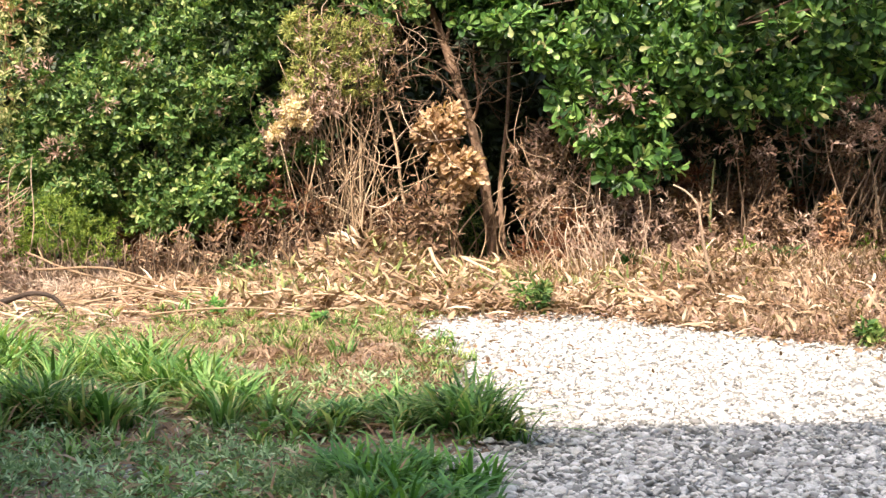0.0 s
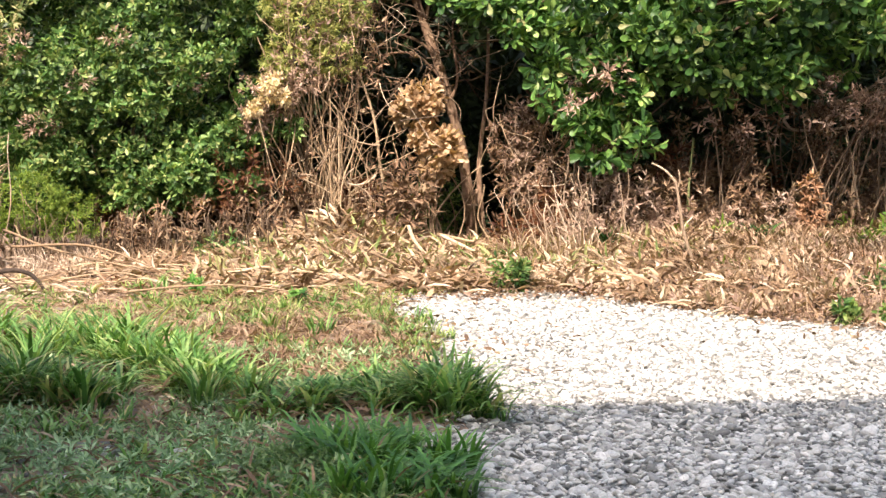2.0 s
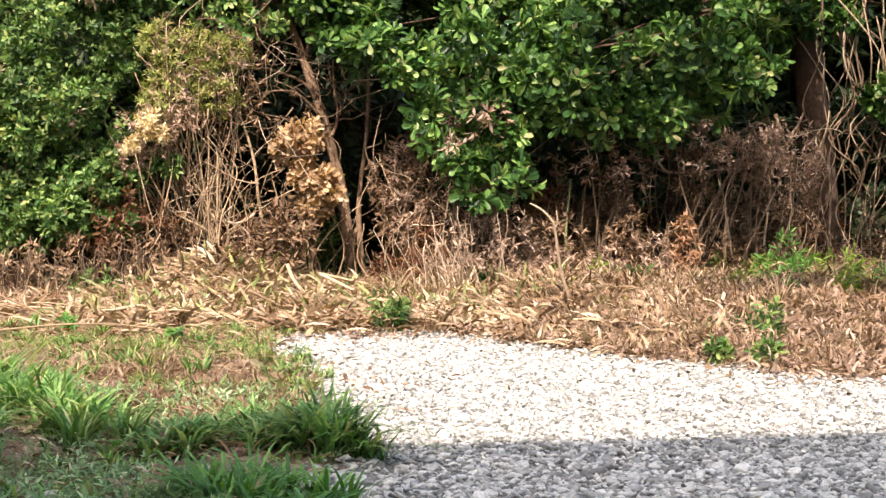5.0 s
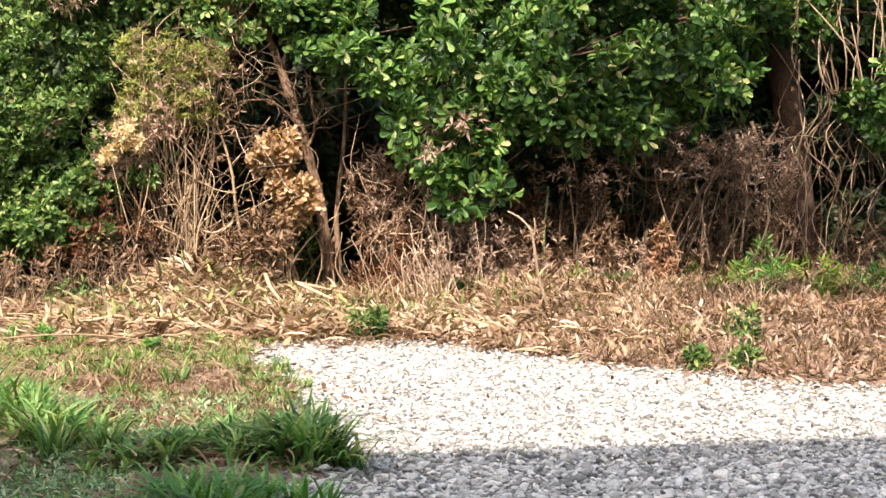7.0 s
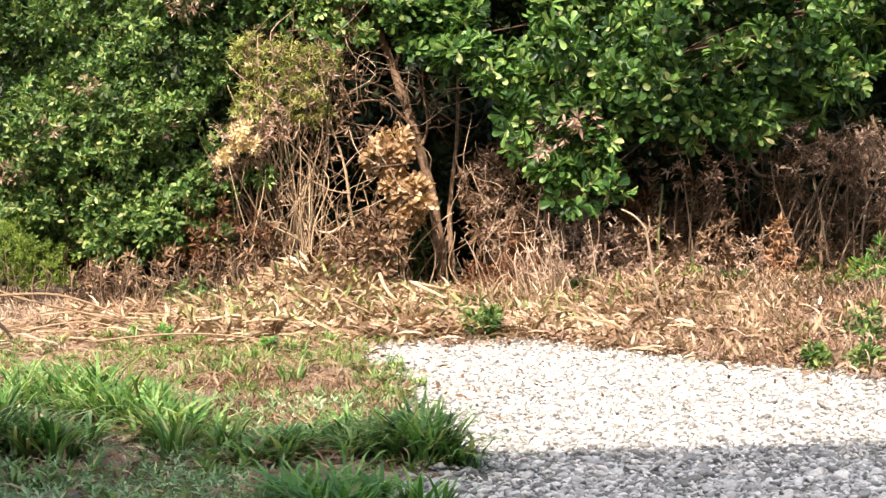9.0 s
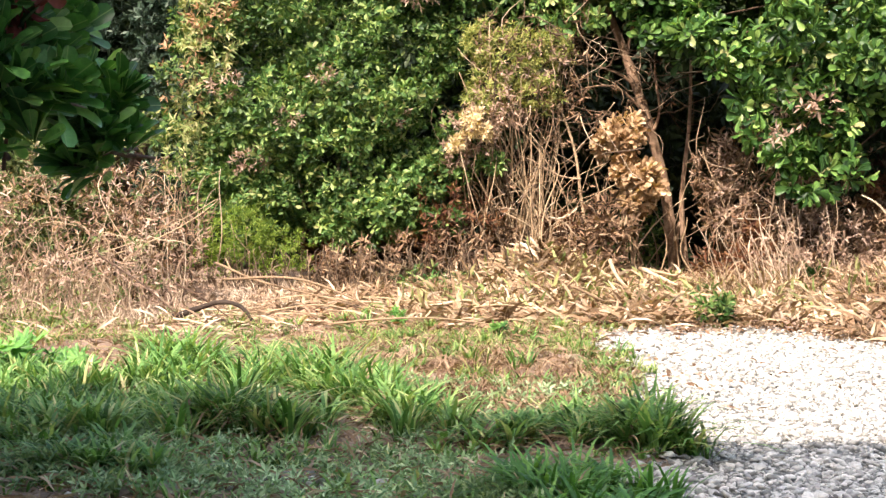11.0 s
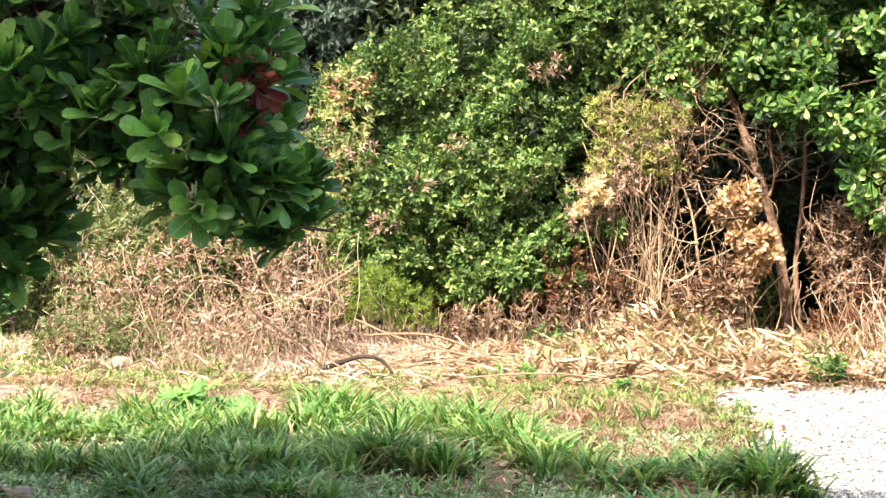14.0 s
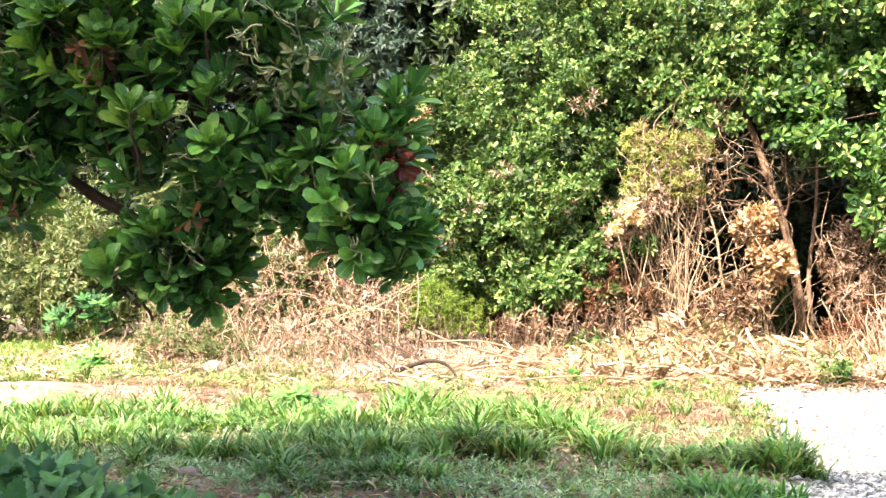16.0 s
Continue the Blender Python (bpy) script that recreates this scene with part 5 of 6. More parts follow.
grass_field("low_grass", 1204, 2600, (-3.8, -0.2, 6.4, 8.7), 5, (0.06, 0.2), 0.018, 0.7, M_GRASS, "low green grass in the shade", -0.12, 1.1)
grass_field("dry_grass", 1218, 2600, (-4.2, 0.2, 10.3, 13), 6, (0.08, 0.24), 0.01, 0.7, M_DRYGRASS, "short dry grass between green tufts", -0.15, 0.9, -0.12, False)
grass_field("low_grass", 1202, 9500, (-11, 0.3, 13, 17.2), 5, (0.06, 0.2), 0.013, 0.6, M_LOW, "low sunlit yellow-green grass", -0.05)
grass_field("low_grass", 1203, 6500, (-14, -6.5, 14.6, 21.5), 6, (0.1, 0.3), 0.018, 0.5, M_LOW, "low sunlit green grass before the bushes", -0.1)
grass_field("dry_grass", 1211, 4200, (1.2, 11, 12.5, 21), 6, (0.15, 0.5), 0.01, 0.45, M_DRYGRASS, "dry tan grass along the wood edge", -0.12, 0.7, -0.1, False)
grass_field("dry_grass", 1217, 3000, (-9, 0.2, 12.4, 16.5), 5, (0.08, 0.24), 0.009, 0.65, M_DRYGRASS, "short dry straw-coloured grass in the sun", -0.1, 0.9, -0.12, False)
grass_field("dry_grass", 1212, 1500, (-4.5, 1.4, 18, 22), 6, (0.15, 0.45), 0.01, 0.5, M_DRYGRASS, "dry tan grass in the litter", 0.0, 0.7, -0.1, False)
grass_field("dry_grass", 1213, 2200, (-11, -4.4, 15.6, 21), 6, (0.15, 0.5), 0.008, 0.5, M_BRUSH, "dry pinkish grass round the brush", -0.1, 0.7, -0.1, False)
grass_field("dry_grass", 1214, 3200, (-3.5, 0.2, 11, 14.5), 5, (0.08, 0.22), 0.01, 0.6, M_DRYGRASS, "short dry yellow grass", -0.1, 0.8, -0.12, False)


grass_field("dry_grass", 1215, 1500, (-3.8, 9.5, 17.5, 21.3), 6, (0.2, 0.5), 0.028, 0.7, M_STRAW, "broad dry bent leaf blades in the litter", -0.05, 1.1, -0.2, False)


for i, (x0, x1, y0, y1, n, lo, hi) in enumerate(((1.0, 3.2, 18.2, 20.8, 330, 0.25, 0.8), (3.2, 6.5, 17.6, 20.8, 210, 0.15, 0.5), (6.5, 10.5, 16.6, 20.6, 200, 0.15, 0.5))):
    grass_field("dead_leaf_blades", 1231 + i, n, (x0, x1, y0, y1), 7, (lo, hi), 0.026, 0.7, M_DRYGRASS if i else M_STRAW, "standing withered leaf blades at the wood edge", -0.1, 1.1, -0.3, False)


TUFT_SEEDS = iter(range(1300, 3000))


def tuft(x, y, h, wide, per=60, material=M_GRASS, label="thick tuft of coarse dark green grass"):
    """One tuft of long blades, some with dry blades among them."""
    if abs(x + 2.3) < 0.2 and 7.6 < y < 8.3:
        x -= 0.5
    rng = np.random.default_rng(next(TUFT_SEEDS))
    ob = thing("grass_tuft", on_land(x, y), label, "grass tuft", "grass tufts")
    n = 6
    ang = rng.uniform(0, 6.28, n)
    rad = rng.uniform(0, 0.12, n)
    bx, by = np.cos(ang) * rad * 1.6, np.sin(ang) * rad
    bend = rng.uniform(0.35, 0.95)
    part("tuft_body", grass_geo(rng, bx, by, np.zeros(n), per // n, h * rng.uniform(0.7, 1.15, n), wide * 0.9, rng.uniform(0.3, 0.5), bend), material, ob)
    if rng.random() < 0.45:
        v = grass_geo(rng, bx[:1], by[:1], np.zeros(1), 9, h * 0.85, wide * 0.8, 0.8, bend)
        part("dry_tuft", v, M_DRYGRASS, ob, "dry straw-coloured blades")
    return ob


def clumped_grass(name, seed, n, box, height, wide, material, label):
    """Many close tufts of long arching blades, uncountable in the lawn."""
    rng = np.random.default_rng(seed)
    cx, cy = rng.uniform(box[0], box[1], n), rng.uniform(box[2], box[3], n)
    x = (cx[:, None] + rng.normal(0, 0.09, (n, 6))).ravel()
    y = (cy[:, None] + rng.normal(0, 0.06, (n, 6))).ravel()
    h = (rng.uniform(*height, n)[:, None] * rng.uniform(0.7, 1.15, (n, 6))).ravel()
    return tagged(new(name, tri_mesh(name, *grass_geo(rng, x, y, land(x, y), 9, h, wide, 0.32, 0.45), material)), label, "grass", kind="stuff")


clumped_grass("coarse_grass", 1345, 90, (-8.4, -3.4, 8.6, 12.3), (0.26, 0.46), 0.024, M_GRASS, "close tufts of coarse green grass on the lawn")
g = np.random.default_rng(1350)
SUNNY, SHADY = "tuft of sunlit coarse green grass", "thick tuft of coarse dark green grass"
for x, y, w, h, n in ((-3.75, 11.7, 0.22, 0.44, 7), (-3.3, 10.4, 0.36, 0.44, 10), (-2.6, 9.8, 0.38, 0.5, 14), (-2.65, 11.5, 0.42, 0.44, 14), (-1.7, 10.3, 0.3, 0.42, 9), (-2.15, 10.9, 0.28, 0.42, 8),
                      (-1.1, 9.55, 0.3, 0.36, 8), (-0.7, 9.7, 0.28, 0.34, 6), (-0.35, 9.85, 0.26, 0.34, 6), (0.18, 9.35, 0.17, 0.46, 8), (-0.1, 9.5, 0.18, 0.4, 5), (-3.05, 8.3, 0.2, 0.36, 5),
                      (-3.8, 9.25, 0.32, 0.4, 8), (-6.2, 10.7, 0.55, 0.36, 12), (-5.5, 10.8, 0.45, 0.38, 11), (-4.2, 8.3, 0.22, 0.38, 5), (-3.95, 9.0, 0.26, 0.36, 5), (-3.3, 8.2, 0.2, 0.34, 4),
                      (-4.75, 10.5, 0.38, 0.4, 10), (-4.1, 12.4, 0.24, 0.44, 6), (-2.4, 11.2, 0.28, 0.4, 6), (-5.3, 9.0, 0.45, 0.36, 9), (-7.2, 11.2, 0.7, 0.34, 14), (-8.4, 11.5, 0.8, 0.32, 14),
                      (-6.8, 9.5, 0.7, 0.34, 10), (-4.6, 11.3, 0.45, 0.34, 8), (-9.6, 11.2, 0.7, 0.34, 8)):
    for i in range(n):
        tuft(x + g.normal(0, w * 0.75), y + g.normal(0, w * 0.5), h * g.uniform(0.7, 1.2) * (1.2 if y > 10.8 else 1.0), 0.032, 54, M_GRASS, SUNNY if y > 10.8 else SHADY)
for i in range(34):
    tuft(g.uniform(-7.5, -0.6), g.uniform(7.4, 9.8), g.uniform(0.16, 0.34), 0.028, 34, M_GRASS, "low ragged tuft of green grass in shade")
for i in range(18):
    tuft(g.uniform(-0.65, 0.2), g.uniform(7.1, 8.2), g.uniform(0.26, 0.38), 0.032, 60, M_WEED, "tuft of broad-bladed fresh green grass")
for x, y in ((-1.2, 12.0), (-1.35, 12.1), (0.0, 12.0), (-0.1, 11.9), (-0.5, 13.7), (-0.6, 13.6), (-2.6, 15.0), (-0.1, 13.2), (0.1, 12.9), (-0.7, 14.3), (-0.5, 14.2), (-0.9, 14.5), (-1.6, 13.6), (-1.4, 14.3), (-2.0, 12.6), (-3.2, 14.4), (-2.8, 15.0), (-4.0, 14.6), (-1.2, 15.6), (-2.2, 15.9), (-3.4, 16.2), (-4.3, 15.4), (-1.8, 16.4), (-0.8, 15.9), (-3.0, 16.8), (-4.6, 16.6), (-2.4, 17.2), (-5.4, 15.2), (-6.2, 15.5), (-7.4, 15.2)):
    tuft(x, y, 0.26, 0.016, 48, M_LOW, "small tuft of yellow-green sunlit grass")
for i in range(26):
    tuft(float(g.uniform(-4.4, 0.0)), float(g.uniform(12.0, 16.2)), float(g.uniform(0.2, 0.36)), 0.02, 42, M_GRASS if i % 3 else M_LOW, "small tuft of yellow-green sunlit grass")
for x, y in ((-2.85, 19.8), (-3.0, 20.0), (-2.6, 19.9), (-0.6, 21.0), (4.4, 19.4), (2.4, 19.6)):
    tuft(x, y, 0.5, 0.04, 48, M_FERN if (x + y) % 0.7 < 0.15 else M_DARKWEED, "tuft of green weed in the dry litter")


g = np.random.default_rng(1360)
for i in range(22):
    tuft(float(g.uniform(2.6, 9.5)), float(g.uniform(15.2, 20.0)), float(g.uniform(0.2, 0.4)), 0.018, 18, M_FERN if i % 3 else M_WEED, "small tuft of green grass among dry blades")


# broad-leaved weeds
def lobed_leaf(size):
    """A palmate leaf blade with seven pointed lobes, slightly cupped."""
    ring, n = [], 113
    for i in range(n):
        a = -2.6 + 5.2 * i / (n - 1)
        r = (0.36 + 0.64 * abs(math.cos(a * 4.2)) ** 1.2) * (1 - 0.17 * abs(a)) * (1 + 0.09 * math.sin(a * 41))
        ring.append((math.sin(a) * r * size, math.cos(a) * r * size, (0.22 * r * r + 0.07 * r * math.cos(a * 8.4)) * size))
    v = np.array([(0, 0, 0)] + ring)
    return v, np.array([(0, i, i + 1) for i in range(1, n)])


def broad_leaf():
    """A broad blade with five shallow pointed lobes and a toothed edge."""
    ring, n = [], 97
    for i in range(n):
        a = -2.7 + 5.4 * i / (n - 1)
        r = (0.68 + 0.32 * abs(math.cos(a * 2.4)) ** 1.6) * (1 - 0.12 * abs(a)) * (1 + 0.05 * math.sin(a * 33))
        ring.append((math.sin(a) * r, math.cos(a) * r, 0.16 * r * r + 0.1 * r * math.cos(a * 4.8)))
    return np.array([(0, 0, 0)] + ring), np.array([(0, i, i + 1) for i in range(1, n)])


LOBED = tri_mesh("leaf_blade", *lobed_leaf(1.0), M_WEED)
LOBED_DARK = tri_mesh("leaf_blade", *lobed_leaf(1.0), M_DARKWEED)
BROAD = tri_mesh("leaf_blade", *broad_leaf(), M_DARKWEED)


def weed(seed, x, y, h, size, n, label="broad-leaved green weed with lobed leaves", blade=LOBED):
    rng = np.random.default_rng(seed)
    ob = thing("weed", on_land(x, y), label, "weed", "broad-leaved weeds")
    for k in range(n):
        a, e = rng.uniform(0, 6.28), rng.uniform(0.3, 1.0)
        q = np.array((math.cos(a) * size * 1.1 * e, math.sin(a) * size * 1.1 * e, h * rng.uniform(0.55, 1.0)))
        stalk = part("leaf_stalk", tube(wander(rng, [(0, 0, -0.02), q * [0.4, 0.4, 0.6], q], 6, 0.01), 0.008, 0.005, 4), M_WEED, ob)
        lf = part("leaf", blade, M_WEED, stalk)
        s = size * rng.uniform(0.7, 1.1)
        lf.matrix_local = Matrix.Translation(q) @ Euler((0.5, 0, 0)).to_matrix().to_4x4() @ Euler((rng.normal(0.15, 0.3), rng.normal(0, 0.3), a - 1.57 + rng.normal(0, 0.3))).to_matrix().to_4x4() @ Matrix.Diagonal((s, s, s, 1))
    return ob


weed(1401, -4.75, 11.9, 0.3, 0.13, 14)
weed(1402, -5.0, 12.2, 0.25, 0.12, 10)
weed(1403, -9.1, 14.3, 0.42, 0.19, 14)
weed(1404, -5.35, 11.9, 0.34, 0.18, 16)
weed(1405, -11.3, 19.2, 0.9, 0.22, 22, "tall blue-green broad-leaved weed", LOBED_DARK)
weed(1406, -11.9, 19.0, 0.7, 0.2, 16, "tall blue-green broad-leaved weed", LOBED_DARK)
weed(1407, -2.6, 15.9, 0.2, 0.08, 12)
weed(1408, -1.4, 15.2, 0.2, 0.08, 10)
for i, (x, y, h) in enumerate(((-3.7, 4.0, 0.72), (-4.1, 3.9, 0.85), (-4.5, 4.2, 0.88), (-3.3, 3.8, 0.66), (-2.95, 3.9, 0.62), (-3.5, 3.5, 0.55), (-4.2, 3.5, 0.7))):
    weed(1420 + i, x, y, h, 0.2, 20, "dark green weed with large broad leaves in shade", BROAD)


# patches of grey-green herb
def herb(seed, x, y, r, n, material=M_HERB):
    rng = np.random.default_rng(seed)
    px, py = rng.normal(x, r, n), rng.normal(y, r * 0.6, n)
    at = np.stack([px, py, land(px, py) + rng.uniform(0.02, 0.12, n)], -1)
    geo = shoots(rng, at, np.array([[0, -0.2, 1.0]]) + rng.normal(0, 0.4, (n, 3)), 6, SMALL, 0.07, 0.55, 0.7, 1.3)
    return tagged(new("herb_patch", tri_mesh("herb_patch", *geo, material)), "patch of low grey-green herbs", "herbs", kind="stuff")


for i, (x, y, r, n) in enumerate(((-0.95, 9.9, 0.3, 90), (-3.2, 9.0, 0.4, 120), (-1.3, 8.5, 0.4, 100), (-2.4, 8.3, 0.3, 70), (-5.2, 10.5, 0.5, 120), (-6.5, 11.5, 0.6, 140), (-8.5, 15.6, 0.6, 140), (-6.8, 15.2, 0.5, 100), (-9.5, 17.5, 0.9, 220), (-8.8, 18.6, 0.5, 160))):
    herb(1450 + i, x, y, r, n, M_HERB if i < 6 else M_PALEBUSH)


g = np.random.default_rng(1470)
for i in range(54):
    herb(1471 + i, float(g.uniform(-8.5, -0.3)) if i < 46 else float(g.uniform(-3.2, -0.4)), float(g.uniform(7.4, 11.5)) if i < 46 else float(g.uniform(6.9, 8.8)), float(g.uniform(0.15, 0.4)), int(g.integers(30, 90)))


# stones and clods
def stone(name, seed, x, y, s, material, label, category, group="", sink=0.3, flat=0.7):
    rng = np.random.default_rng(seed)
    v, t = stone_geo(rng, 3, flat)
    ob = new(name, tri_mesh(name, v * s, t, material, True))
    ob.location = Vector(on_land(x, y)) + Vector((0, 0, s * flat * (1 - 2 * sink) * 0.6))
    return tagged(ob, label, category, group)


stone("rock", 1501, -2.36, 8.25, 0.1, M_ROCK, "rounded brown stone in the grass", "stone")
stone("rock", 1502, -8.05, 16.4, 0.18, M_ROCK, "rounded tan stone before the brush", "stone")
stone("rock", 1503, 0.6, 12.4, 0.1, M_PEBBLE, "flat grey stone on the gravel", "stone", flat=0.45)
stone("rock", 1504, -2.05, 8.5, 0.14, M_PEBBLE, "flat grey stone in the grass", "stone", flat=0.35)
stone("rock", 1505, -3.6, 5.9, 0.12, M_ROCK, "rounded brown stone in the grass", "stone")
stone("rock", 1506, -5.05, 8.1, 0.1, M_ROCK, "rounded brown stone in the grass", "stone")
stone("rock", 1507, -2.62, 7.85, 0.09, M_ROCK, "rounded brown stone in the grass", "stone")
g = np.random.default_rng(1510)
for i in range(30):
    k = g.random()
    if k < 0.35:
        x, y = g.normal(-2.2, 0.4), g.normal(13.6, 0.18)
    elif k < 0.6:
        x, y = g.normal(-0.75, 0.35), g.normal(13.25, 0.15)
    else:
        x, y = g.uniform(-10, -4.8), g.normal(13.15, 0.25)
    stone("soil_clod", 1520 + i, x, y, g.uniform(0.02, 0.075), M_CLOD, "crumbly lump of dry brown soil", "clod", "soil clods", 0.45, 0.6)


for i, (x, y, s) in enumerate(((-2.5, 13.55, 0.09), (-2.1, 13.5, 0.11), (-1.75, 13.6, 0.08), (-0.9, 13.2, 0.08), (-0.5, 13.15, 0.1), (-5.3, 13.0, 0.09), (-6.4, 13.1, 0.08), (-7.6, 13.1, 0.1))):
    stone("soil_clod", 1580 + i, x, y, s, M_CLOD, "large crumbly lump of dry brown soil", "clod", "soil clods", 0.45, 0.55)


# ---- shaded tree with leaf rosettes over the near grass ----
NEAR = [(-4.25, 6.5, 3.19, 1.06, 0.69, 0.73), (-3.1, 6.41, 2.67, 0.43, 0.43, 0.39), (-2.92, 6.33, 2.24, 0.32, 0.34, 0.28), (-4.47, 6.33, 2.03, 0.47, 0.39, 0.24),
        (-5.8, 6.5, 2.67, 0.43, 0.52, 0.43), (-3.79, 6.33, 2.54, 0.6, 0.43, 0.34), (-4.15, 6.3, 1.95, 0.27, 0.3, 0.22), (-2.74, 6.6, 2.98, 0.16, 0.2, 0.26), (-5.16, 6.5, 3.75, 1.03, 0.69, 0.52), (-3.9, 6.59, 4, 0.6, 0.69, 0.43), (-5.75, 6.6, 3.55, 0.55, 0.5, 0.5), (-5.3, 6.9, 4.1, 0.7, 0.4, 0.4), (-3.1, 8.2, 2.2, 0.24, 0.25, 0.26), (-3.2, 7.6, 2.6, 0.28, 0.3, 0.3), (-3.05, 8.1, 1.95, 0.2, 0.2, 0.18)]


def near_tree():
    rng = np.random.default_rng(1601)
    at = on_land(-7.4, 7.1)
    ob = thing("tree", at, "tree with glossy dark green leaf rosettes standing in shade", "tree")
    part("trunk", tube(wander(rng, [(0, 0, -0.1), (0.1, 0, 1.5), (0.45, -0.1, 2.6), (1.2, -0.25, 3.5)], 18, 0.05), 0.2, 0.12, 12), M_DARKBARK, ob, smooth=True)
    limbs_to(rng, ob, (1.0, -0.2, 3.3), rel([l[:3] for l in NEAR], at), 0.06, M_DARKBARK)
    p, axis = lobe_points(rng, NEAR, 720, 0.5, 0.7, 1.4)
    axis[:, 1] -= 0.25
    order = np.argsort(p[:, 1])
    p, axis = p[order], axis[order]
    for k in range(0, len(p), 3):
        home = min(NEAR, key=lambda l: np.linalg.norm((p[k] - l[:3]) / l[3:]))
        back = p[k] + unit(np.array(home[:3]) + [0, 0.3, 0] - p[k]) * rng.uniform(0.35, 0.6)
        part("twig", tube(wander(rng, rel([back, p[k]], at), 5, 0.02), 0.012, 0.008, 5), M_DARKBARK, ob)
    first = 46
    v, t = shoots(rng, p[first:], axis[first:], 12, BIG, 0.25, 0.6, 0.25, 1.15)
    part("crown", (rel(v, at), t), M_NEAR, ob, "glossy paddle-shaped leaves in rosettes", kind="stuff", rib=RIB)
    leaf_meshes = []
    for k in range(4):
        v, t = blades(BIG, np.zeros((1, 3)), np.array([[0, 1.0, 0]]), np.array([[0.1 * (k - 1.5), 0, 1.0]]), 1.0, 0.55 + 0.05 * k)
        leaf_meshes.append(tri_mesh("leaf", v, t, M_FRESH, rib=RIB))
    for k in range(first):
        q = Vector(unit(axis[k])).to_track_quat("Z", "Y").to_matrix().to_4x4()
        back = p[k] - unit(axis[k]) * 0.45 + [0, 0.15, -0.05]
        shoot = part("rosette_shoot", tube(wander(rng, rel([back, p[k]], at), 5, 0.02), 0.013, 0.009, 5), M_DARKBARK, ob)
        for j in range(11):
            lean = 0.25 + 0.08 * j + rng.normal(0, 0.1)
            lf = part("leaf", leaf_meshes[j % 4], M_NEAR, shoot)
            s = 0.246 * rng.uniform(0.65, 1.12)
            lf.matrix_local = Matrix.Translation(rel(p[k], at)) @ q @ Euler((math.pi / 2 - lean, 0, 2.4 * j + k)).to_matrix().to_4x4() @ Matrix.Diagonal((s, s, s, 1))
    v, t = crown_geo(1603, [(-2.72, 6.25, 2.72, 0.1, 0.08, 0.2)], 16, 5, BIG, 0.18, 0.5, rise=-0.6)
    part("old_leaves", (rel(v, at), t), M_CRIMSON, ob, "withered dark red leaves")
    v, t = crown_geo(1605, [(-4.82, 5.81, 3.53, 0.1, 0.07, 0.12), (-4.09, 5.73, 2.33, 0.09, 0.07, 0.1), (-5.68, 5.98, 2.33, 0.09, 0.07, 0.1)], 12, 5, BIG, 0.16, 0.5, rise=-0.6)
    part("old_leaves", (rel(v, at), t), M_RUST, ob, "withered brown-red leaves")
    v, t = crown_geo(1606, [(-3.32, 6.24, 3.4, 0.43, 0.26, 0.43)], 45, 6, OVAL, 0.12, 0.6)
    part("small_leaves", (rel(v, at), t), M_PALEBUSH, ob, "small yellow-green leaves among flower stalks")
    for k in range(86):
        b = p[rng.integers(len(p) // 2)] + rng.normal(0, 0.05, 3) + [0, -0.1, 0] if k < 70 else np.array((-3.32, 6.07, 3.4)) + rng.normal(0, 0.26, 3)
        d = unit(rng.normal(0, 1, 3) + [0, -0.5, 0.8])
        l = rng.uniform(0.17, 0.3)
        bits = [tube(wander(rng, rel([b, b + d * l * 0.5, b + d * l], at), 6, 0.02), 0.0085, 0.005, 4)]
        for j in range(5):
            s = b + d * l * rng.uniform(0.45, 1.0)
            e = s + unit(d * 0.8 + rng.normal(0, 0.7, 3)) * rng.uniform(0.06, 0.14)
            bits.append(tube(rel([s, (s + e) / 2 + rng.normal(0, 0.008, 3), e], at), 0.006, 0.005, 4))
        part("flower_stalk", merge(bits), M_STALK, ob)
    return ob


near_tree()


# ---- pebbles ----
g = np.random.default_rng(1701)
SHAPES_LOW = [stone_geo(g, 1, f) for f in (0.5, 0.6, 0.45, 0.55, 0.65)]
SHAPES_HIGH = [stone_geo(g, 2, f) for f in (0.5, 0.6, 0.45, 0.55)]


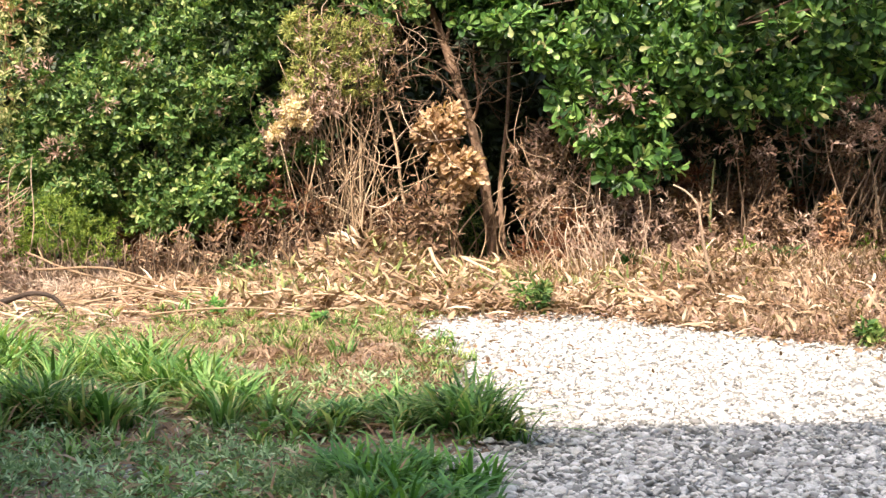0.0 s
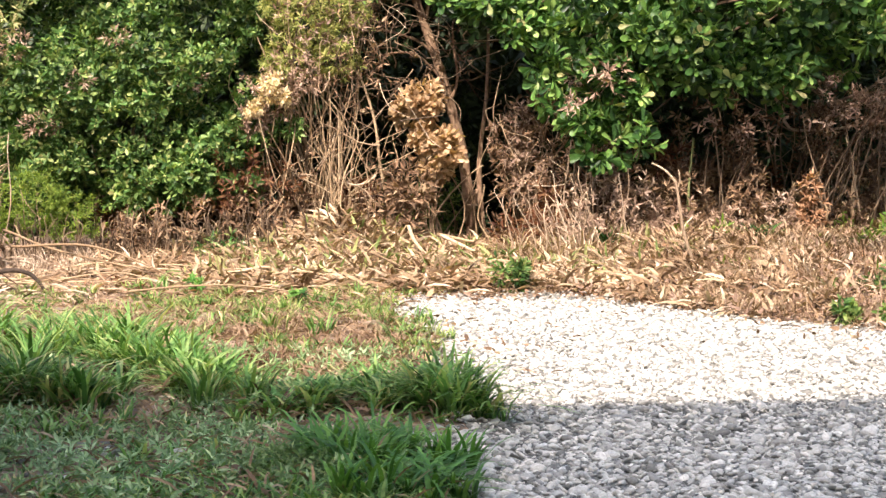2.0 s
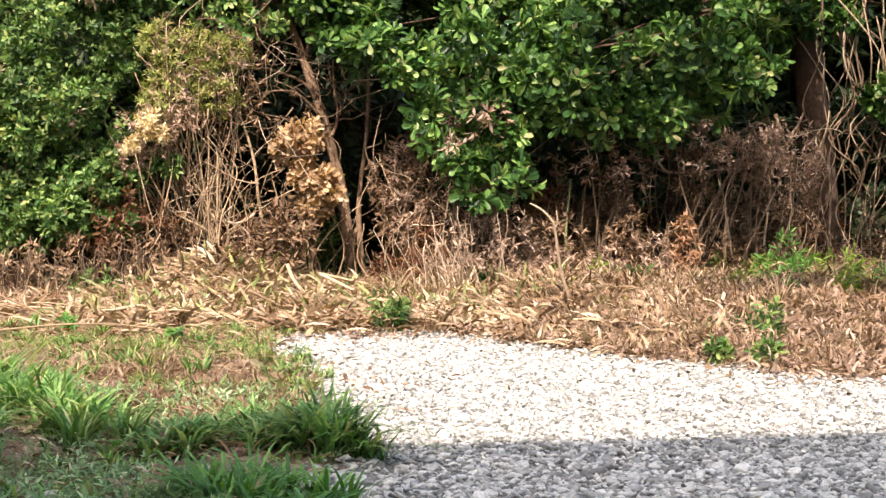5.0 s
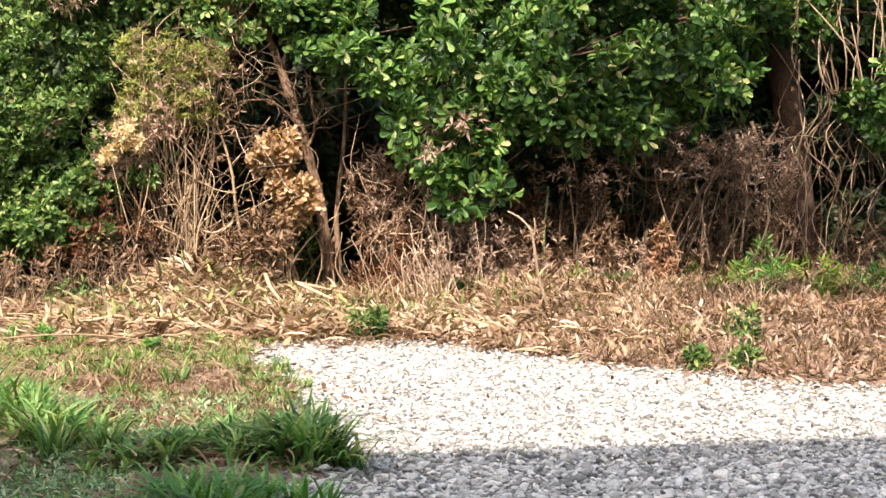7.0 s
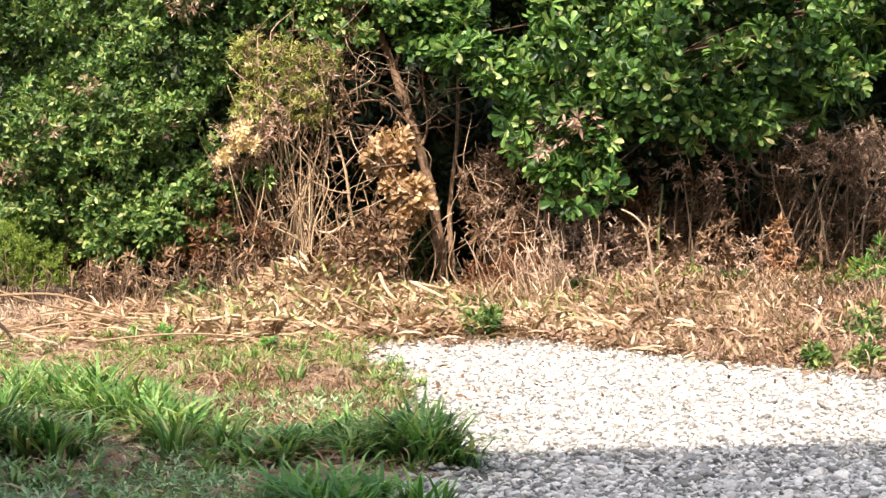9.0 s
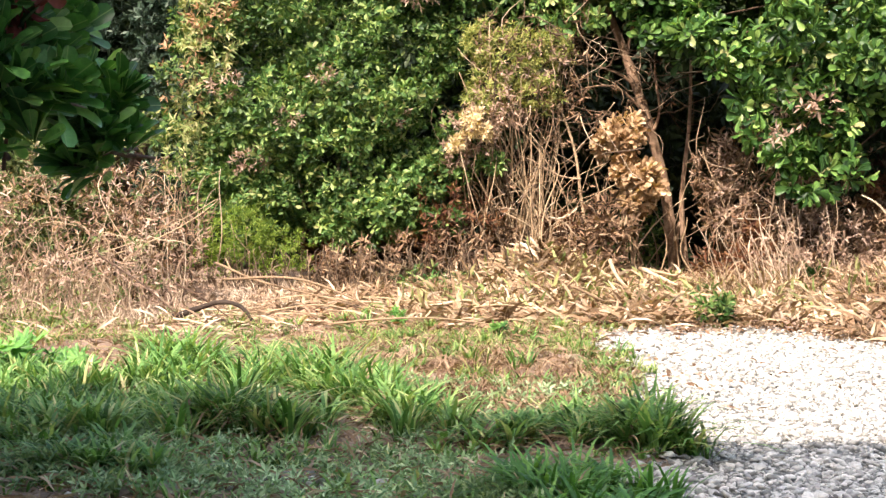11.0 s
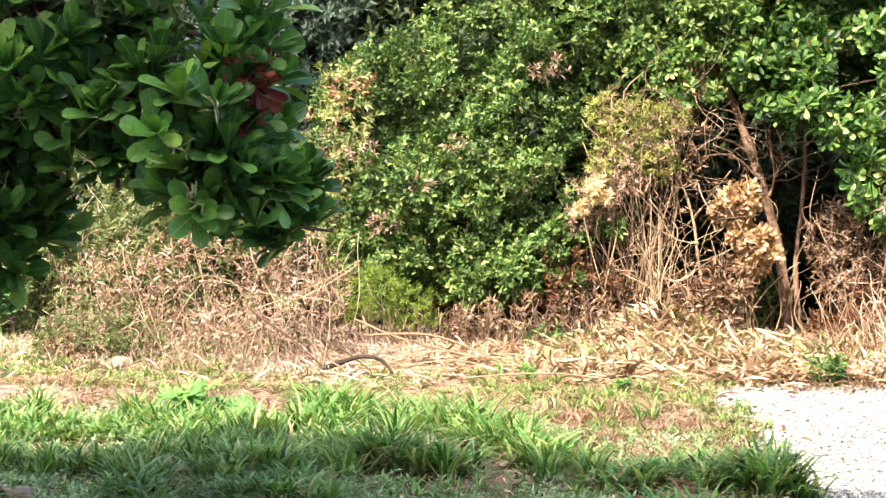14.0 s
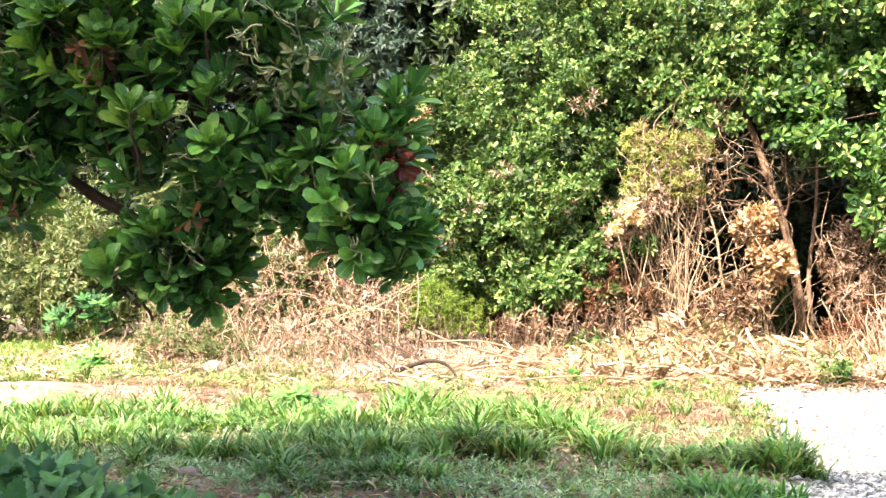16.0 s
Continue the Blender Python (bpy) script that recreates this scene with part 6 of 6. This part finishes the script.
def pebble_places(n, x0, x1, y0, y1):
    x, y = g.uniform(x0, x1, n), g.uniform(y0, y1, n)
    ok = (gravel_in(x, y) > g.normal(0.0, 0.1, n) - 0.35 * g.random(n) ** 3) & (x < 0.62 * y + 1.0)
    return np.stack([x[ok], y[ok], land(x[ok], y[ok]) + 0.012 + g.uniform(-0.004, 0.012, ok.sum())], -1)


for y0, y1, dens, shapes in ((6.6, 9.4, 1150, SHAPES_HIGH), (9.4, 16.3, 1000, SHAPES_LOW)):
    x1 = 0.62 * y1 + 1
    at = pebble_places(int(dens * (x1 + 1) * (y1 - y0)), -0.8, x1, y0, y1)
    size = np.clip(g.lognormal(math.log(0.0158), 0.42, len(at)), 0.007, 0.055)
    part("pebbles", scatter_stones(g, shapes, at, size), M_PEBBLE, gravel, smooth=True, kind="stuff")
pebble_meshes = [tri_mesh("pebble", v, t, M_PEBBLE, True) for v, t in SHAPES_HIGH]
at = pebble_places(900, 0.4, 3.2, 7.6, 9.4)[:290]
for i, q in enumerate(at):
    ob = part("pebble", pebble_meshes[i % 4], M_PEBBLE, gravel)
    s = float(np.clip(g.lognormal(math.log(0.02), 0.3), 0.012, 0.04))
    ob.matrix_local = Matrix.Translation(q + np.array((0, 0, s * 0.25))) @ Euler((g.normal(0, 0.25), g.normal(0, 0.25), g.uniform(0, 6.28))).to_matrix().to_4x4() @ Matrix.Diagonal((s, s, s, 1))
g = np.random.default_rng(1750)
x, y = g.uniform(-9, 0.4, 1600), g.uniform(7, 14.5, 1600)
at = np.stack([x, y, land(x, y) + 0.004], -1)
px, py = g.normal(-1.1, 0.7, 520), g.uniform(6.9, 8.5, 520)
stones = np.stack([px, py, land(px, py) + 0.01], -1)
tagged(new("loose_pebbles", tri_mesh("loose_pebbles", *scatter_stones(g, SHAPES_HIGH, stones, np.clip(g.lognormal(math.log(0.018), 0.4, 520), 0.008, 0.05)), M_PEBBLE, True)), "loose grey pebbles strewn in the shaded grass", "pebbles", kind="stuff")
tagged(new("soil_crumbs", tri_mesh("soil_crumbs", *scatter_stones(g, SHAPES_LOW, at, np.clip(g.lognormal(math.log(0.014), 0.5, len(at)), 0.006, 0.05)), M_CLOD, True)), "crumbs of dry soil and small stones in the grass", "soil", kind="stuff")
